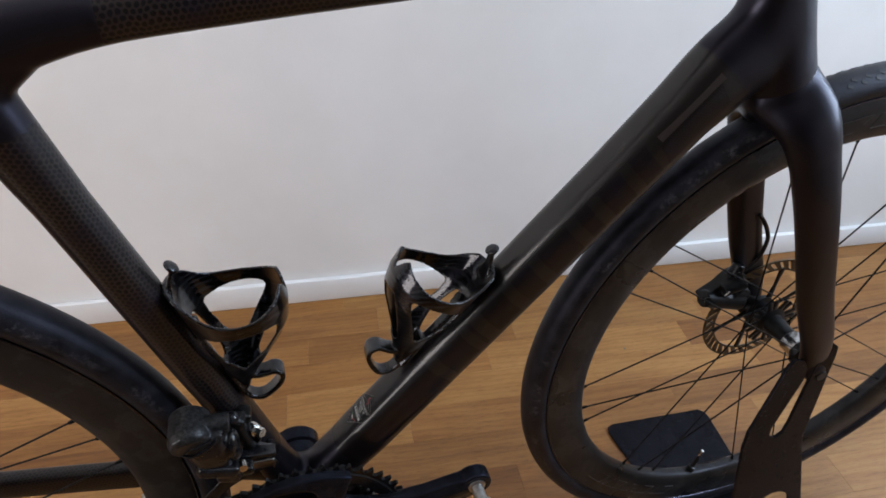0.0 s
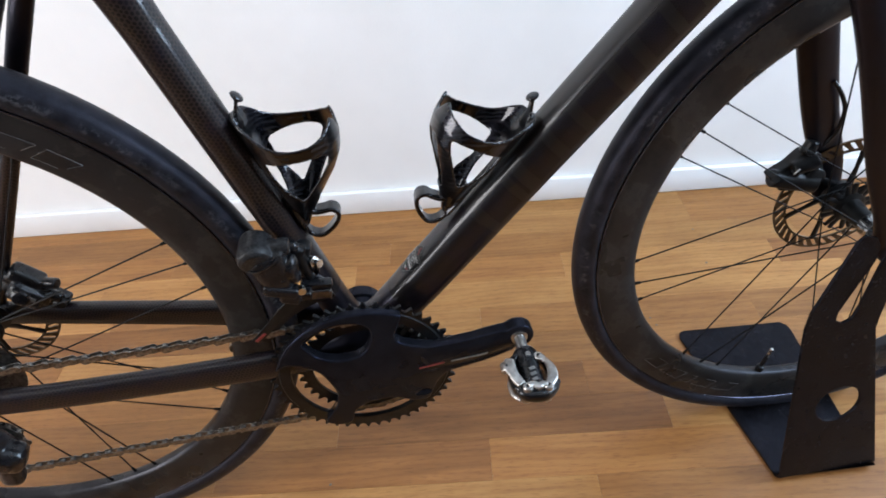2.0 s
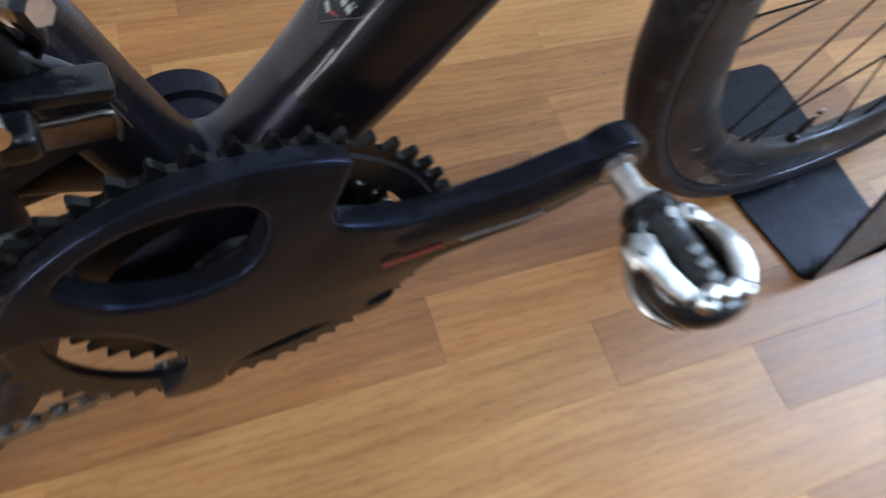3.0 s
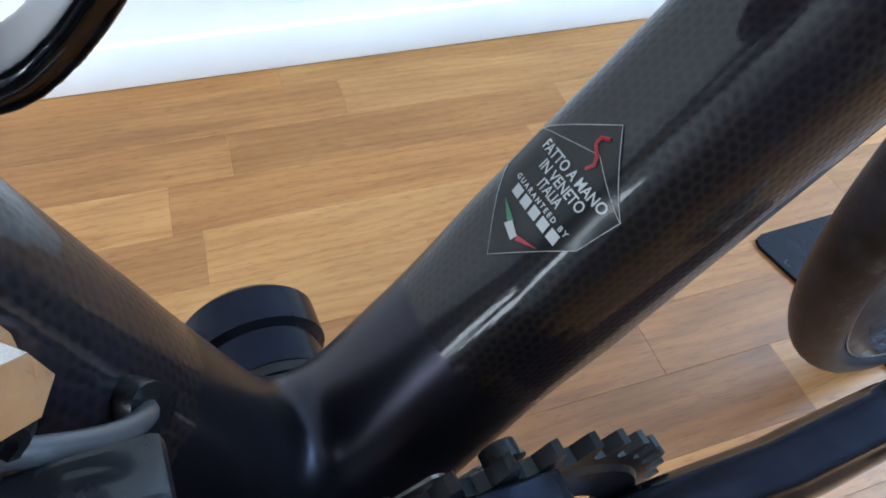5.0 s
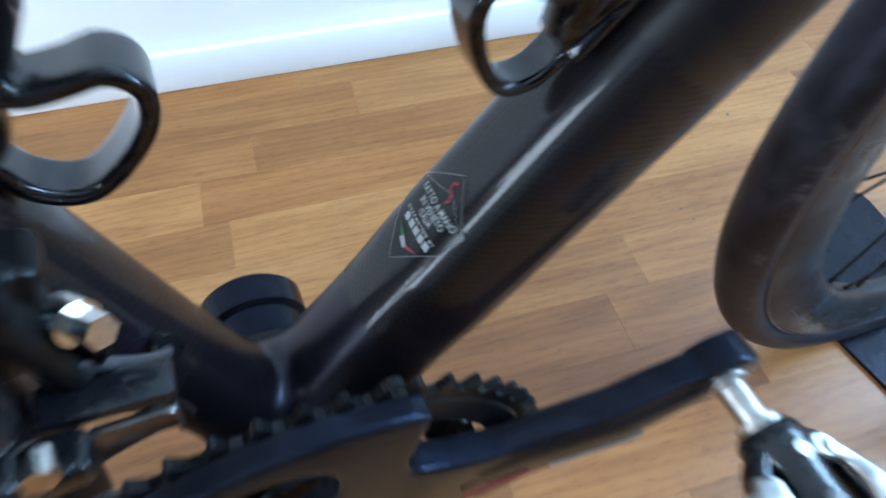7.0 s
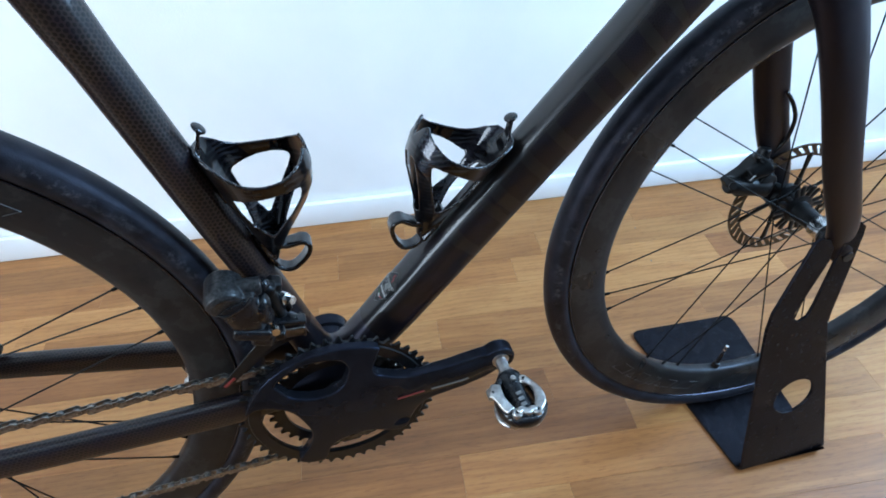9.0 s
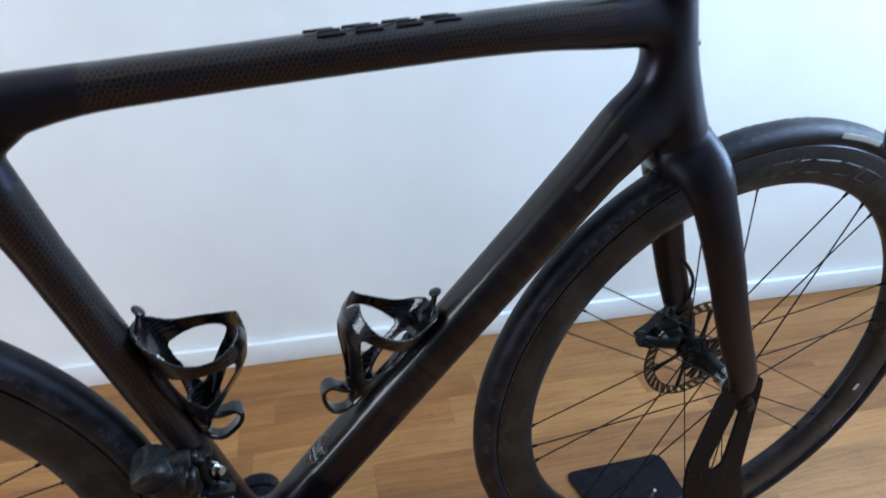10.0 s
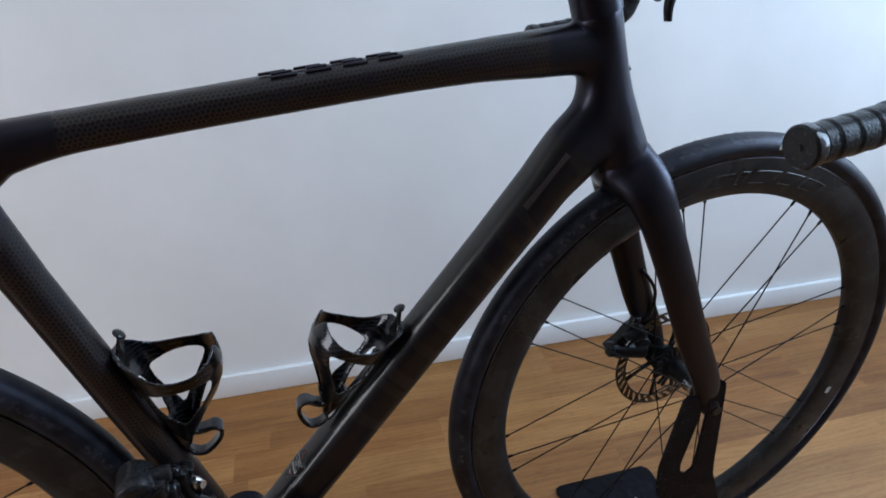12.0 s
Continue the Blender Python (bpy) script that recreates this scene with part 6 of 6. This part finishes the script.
def cockpit():
    d = (STEER_TOP - STEER_LOW).normalized()
    bm = bmesh.new()
    p0 = STEER_TOP
    sweep(bm, [p0 - d * 0.002, p0 + d * 0.010, p0 + d * 0.03, p0 + d * 0.034], [(0.0215, 0.0225), (0.0195, 0.0235), (0.0185, 0.024), (0.018, 0.0235)], SIDE, 32, 2.5)
    part("headset_spacer", bm, LUG, bicycle)
    bm = bmesh.new()
    base = p0 + d * 0.034
    sweep(bm, [base, base + d * 0.012, base + d * 0.038, base + d * 0.043], [(0.018, 0.0245), (0.0185, 0.026), (0.0185, 0.025), (0.016, 0.021)], SIDE, 32, 3.2)
    box(bm, base + d * 0.016 + Vector((-0.0110, 0, -0.008)), (0.016, 0.030, 0.062), Matrix.Rotation(math.atan2(d.x, d.z), 4, "Y"), 0.005, 3)
    pts = curve([base + d * 0.022 + Vector((-0.004, 0, 0)), base + d * 0.022 + Vector((0.035, 0, 0.003)), CLAMP + Vector((-0.03, 0, -0.001)), CLAMP], 5)
    sweep(bm, pts, [(0.018 + 0.002 * i / len(pts), 0.0185 - 0.003 * i / len(pts)) for i in range(len(pts))], SIDE, 28, 2.8)
    sweep(bm, [CLAMP + Vector((0, -0.024, 0)), CLAMP + Vector((0, 0.024, 0))], (0.0195, 0.0195), seg=28)
    stem = part("stem", bm, LUG, bicycle, "black one-piece stem with clamp bolts")
    for k in (0.002, 0.027):
        bm = bmesh.new()
        c = base + d * (k - 0.004) + Vector((-0.0190, 0, 0))
        rod(bm, c + Vector((0, -0.0175, 0)), c + Vector((0, -0.012, 0)), 0.0031, 16)
        part("stem_bolt", bm, STEEL, stem, "small bright bolt head")
        bm = bmesh.new()
        rod(bm, c + Vector((0, -0.0180, 0)), c + Vector((0, -0.0174, 0)), 0.0016, 6)
        part("bolt_socket", bm, ANODISED, stem)
    # bar: flat tops, then hooked drops
    half = [(0.505, 0.02, 0.888), (0.508, 0.09, 0.889), (0.512, 0.165, 0.889), (0.524, 0.193, 0.889), (0.545, 0.204, 0.888), (0.565, 0.208, 0.880), (0.581, 0.209, 0.860), (0.586, 0.210, 0.832), (0.578, 0.210, 0.797), (0.555, 0.210, 0.775), (0.512, 0.210, 0.7635), (0.4515, 0.210, 0.7575)]
    for s in (-1, 1):
        pts = curve([(x, s * y, z + (0.012 if s > 0 and z < 0.78 else 0.0)) for x, y, z in half], 7)
        bm = bmesh.new()
        sweep(bm, pts, (0.0118, 0.0118), seg=16)
        bar = part("handlebar", bm, LUG, bicycle, "black drop handlebar wound with dark tape")
        # tape wound on in overlapping turns
        bm = bmesh.new()
        run, rad, k = [], [], 0.0
        for a, b in zip(pts[6:], pts[7:]):
            n = max(int((b - a).length / 0.0016), 1)
            for i in range(n):
                run.append(a.lerp(b, i / n))
                k += (b - a).length / n
                f = (k / 0.019) % 1
                r = 0.0149 + 0.0009 * f
                rad.append((r, r))
        sweep(bm, run, rad, seg=24)
        part("bar_tape", bm, TAPE, bar, "dark perforated bar tape")
        bm = bmesh.new()
        way = (pts[-1] - pts[-4]).normalized()
        e = run[-1]
        sweep(bm, [e, e + way * 0.003, e + way * 0.010, e + way * 0.012], [(0.0148, 0.0148), (0.0166, 0.0166), (0.0166, 0.0166), (0.0150, 0.0150)], seg=32)
        rod(bm, e + way * 0.0118, e + way * 0.0132, 0.0030, 14)
        part("bar_plug", bm, PLASTIC, bar, "round black bar end plug")
        # brake hood and lever
        bm = bmesh.new()
        hood = curve([(0.555, s * 0.207, 0.890), (0.590, s * 0.208, 0.898), (0.630, s * 0.208, 0.908), (0.652, s * 0.208, 0.930), (0.650, s * 0.208, 0.948)], 6)
        n = len(hood)
        sweep(bm, hood, [(0.0165, 0.019 - 0.004 * i / n) for i in range(n)], SIDE, 20, 2.4)
        shifter = part("brake_lever", bm, PLASTIC, bicycle, "black hooded brake and shift lever")
        bm = bmesh.new()
        blade = curve([(0.690, s * 0.206, 0.893), (0.682, s * 0.206, 0.862), (0.664, s * 0.206, 0.840), (0.6515, s * 0.206, 0.818), (0.6450, s * 0.206, 0.796), (0.6465, s * 0.206, 0.776)], 7)
        sweep(bm, blade, [(0.0065, w) for w in np.interp(np.linspace(0, 5, len(blade)), range(6), [0.0090, 0.0075, 0.0078, 0.0085, 0.0065, 0.0042])], SIDE, 14, 2.4)
        part("lever_blade", bm, ANODISED, shifter)
        bm = bmesh.new()
        paddle = curve([(0.652, s * 0.203, 0.846), (0.636, s * 0.203, 0.837), (0.6270, s * 0.203, 0.830), (0.6205, s * 0.203, 0.815), (0.6190, s * 0.203, 0.806), (0.6260, s * 0.203, 0.8045), (0.6330, s * 0.203, 0.820), (0.6400, s * 0.203, 0.830)], 6)
        sweep(bm, paddle, (0.0045, 0.0017), SIDE, 12, 2.6)
        part("shift_paddle", bm, PLASTIC, shifter)


cockpit()

# ---- crumbs ----
bm = bmesh.new()
dice = random.Random(5)
for x, y in ((0.466, 0.190), (0.638, 0.397), (0.470, 0.172), (0.225, -0.131), (0.62, 0.30), (-0.09, -0.02)):
    made = bmesh.ops.create_icosphere(bm, subdivisions=1, radius=1.0)["verts"]
    size = dice.uniform(0.0010, 0.0019)
    bmesh.ops.transform(bm, matrix=Matrix.Translation((x, y, size * 0.45)) @ Matrix.Rotation(dice.uniform(0, 3), 4, "Z") @ Matrix.Diagonal((size * 1.3, size, size * 0.5, 1)), verts=made)
crumbs = part("crumbs", bm, GREYINK)
tagged(crumbs, "few tiny crumbs of dirt lying on the parquet", "dirt", kind="stuff")

# ---- floor strips ----
ROW, FIRST = 0.06667, 0.050
KNOWN = {1: (0.192, 0.667), 2: (0.053,), 3: (0.388,), 4: (0.016,), 8: (0.489,), 9: (0.217,), 10: (0.363,), 11: (0.013, 0.510), 12: (0.676,)}
TONE = {(1, 0.192): 1, (9, -1): 2, (8, -1): 2, (11, 0.510): 2, (10, -1): 1, (9, 0.217): 0, (11, 0.013): 1, (10, 0.363): 0, (2, 0.053): 0, (3, -1): 0}
rng = random.Random(11)
strip_meshes = {}


def strip(row, u0, u1, tone):
    """One oak strip, its edges slightly eased."""
    v0 = 0.009 if row == 0 else FIRST + (row - 1) * ROW
    v1 = FIRST + row * ROW
    length, wide = u1 - u0, v1 - v0
    key = (round(length, 3), round(wide, 3), tone)
    if key not in strip_meshes:
        bm = bmesh.new()
        g, e, t = 0.00008, 0.0002, 0.006
        l, w = length / 2 - g, wide / 2 - g
        lo = [bm.verts.new((x, y, -t)) for x, y in ((-l, -w), (l, -w), (l, w), (-l, w))]
        mid = [bm.verts.new((x, y, -e * 0.6)) for x, y in ((-l, -w), (l, -w), (l, w), (-l, w))]
        hi = [bm.verts.new((x, y, 0)) for x, y in ((-l + e, -w + e), (l - e, -w + e), (l - e, w - e), (-l + e, w - e))]
        bm.faces.new(hi)
        for a, b in ((lo, mid), (mid, hi)):
            for i in range(4):
                bm.faces.new((a[i], a[(i + 1) % 4], b[(i + 1) % 4], b[i]))
        me = bpy.data.meshes.new("plank")
        bmesh.ops.recalc_face_normals(bm, faces=bm.faces[:])
        bm.to_mesh(me)
        bm.free()
        me.materials.append(OAK[tone])
        strip_meshes[key] = me
    ob = new("plank", strip_meshes[key])
    ob.parent = floor
    ob.matrix_basis = ROOM @ Matrix.Translation(((u0 + u1) / 2, -(v0 + v1) / 2, 0))


LENGTHS = (0.40, 0.44, 0.475, 0.50, 0.54)
row, far = 0, []
while FIRST + (row - 1) * ROW < V1:
    joints = list(KNOWN.get(row, (rng.uniform(-0.1, 0.4),)))
    while joints[0] > U0 - 0.05:
        joints.insert(0, joints[0] - rng.choice(LENGTHS))
    while joints[-1] < U1 + 0.05:
        joints.append(joints[-1] + rng.choice(LENGTHS))
    first_known = KNOWN.get(row, (None,))[0]
    for a, b in zip(joints, joints[1:]):
        tone = rng.choice((0, 0, 0, 1, 1, 2))
        if (row, a) in TONE:
            tone = TONE[(row, a)]
        if (row, -1) in TONE and b == first_known:
            tone = TONE[(row, -1)]
        a, b = max(a, U0 - 0.004), min(b, U1 + 0.004)
        if b - a < 0.01:
            continue
        if row <= 31:
            strip(row, a, b, tone)
        else:
            far.append((row, a, b, tone))
    row += 1

# the strips deep in the room lie in one sheet
bm = bmesh.new()
for row, a, b, tone in far:
    v0, v1 = FIRST + (row - 1) * ROW, min(FIRST + row * ROW, V1 + 0.004)
    top = [bm.verts.new(room(u, v, 0)) for u, v in ((a + 0.0002, v1 - 0.0002), (b - 0.0002, v1 - 0.0002), (b - 0.0002, v0 + 0.0002), (a + 0.0002, v0 + 0.0002))]
    low = [bm.verts.new(q.co - Vector((0, 0, 0.006))) for q in top]
    faces = [bm.faces.new(top)] + [bm.faces.new((low[i], low[(i + 1) % 4], top[(i + 1) % 4], top[i])) for i in range(4)]
    for f in faces:
        f.material_index = tone
me = bpy.data.meshes.new("planks")
bm.to_mesh(me)
bm.free()
for oak in OAK:
    me.materials.append(oak)
planks = new("planks", me)
planks.parent = floor
tagged(planks, kind="stuff")
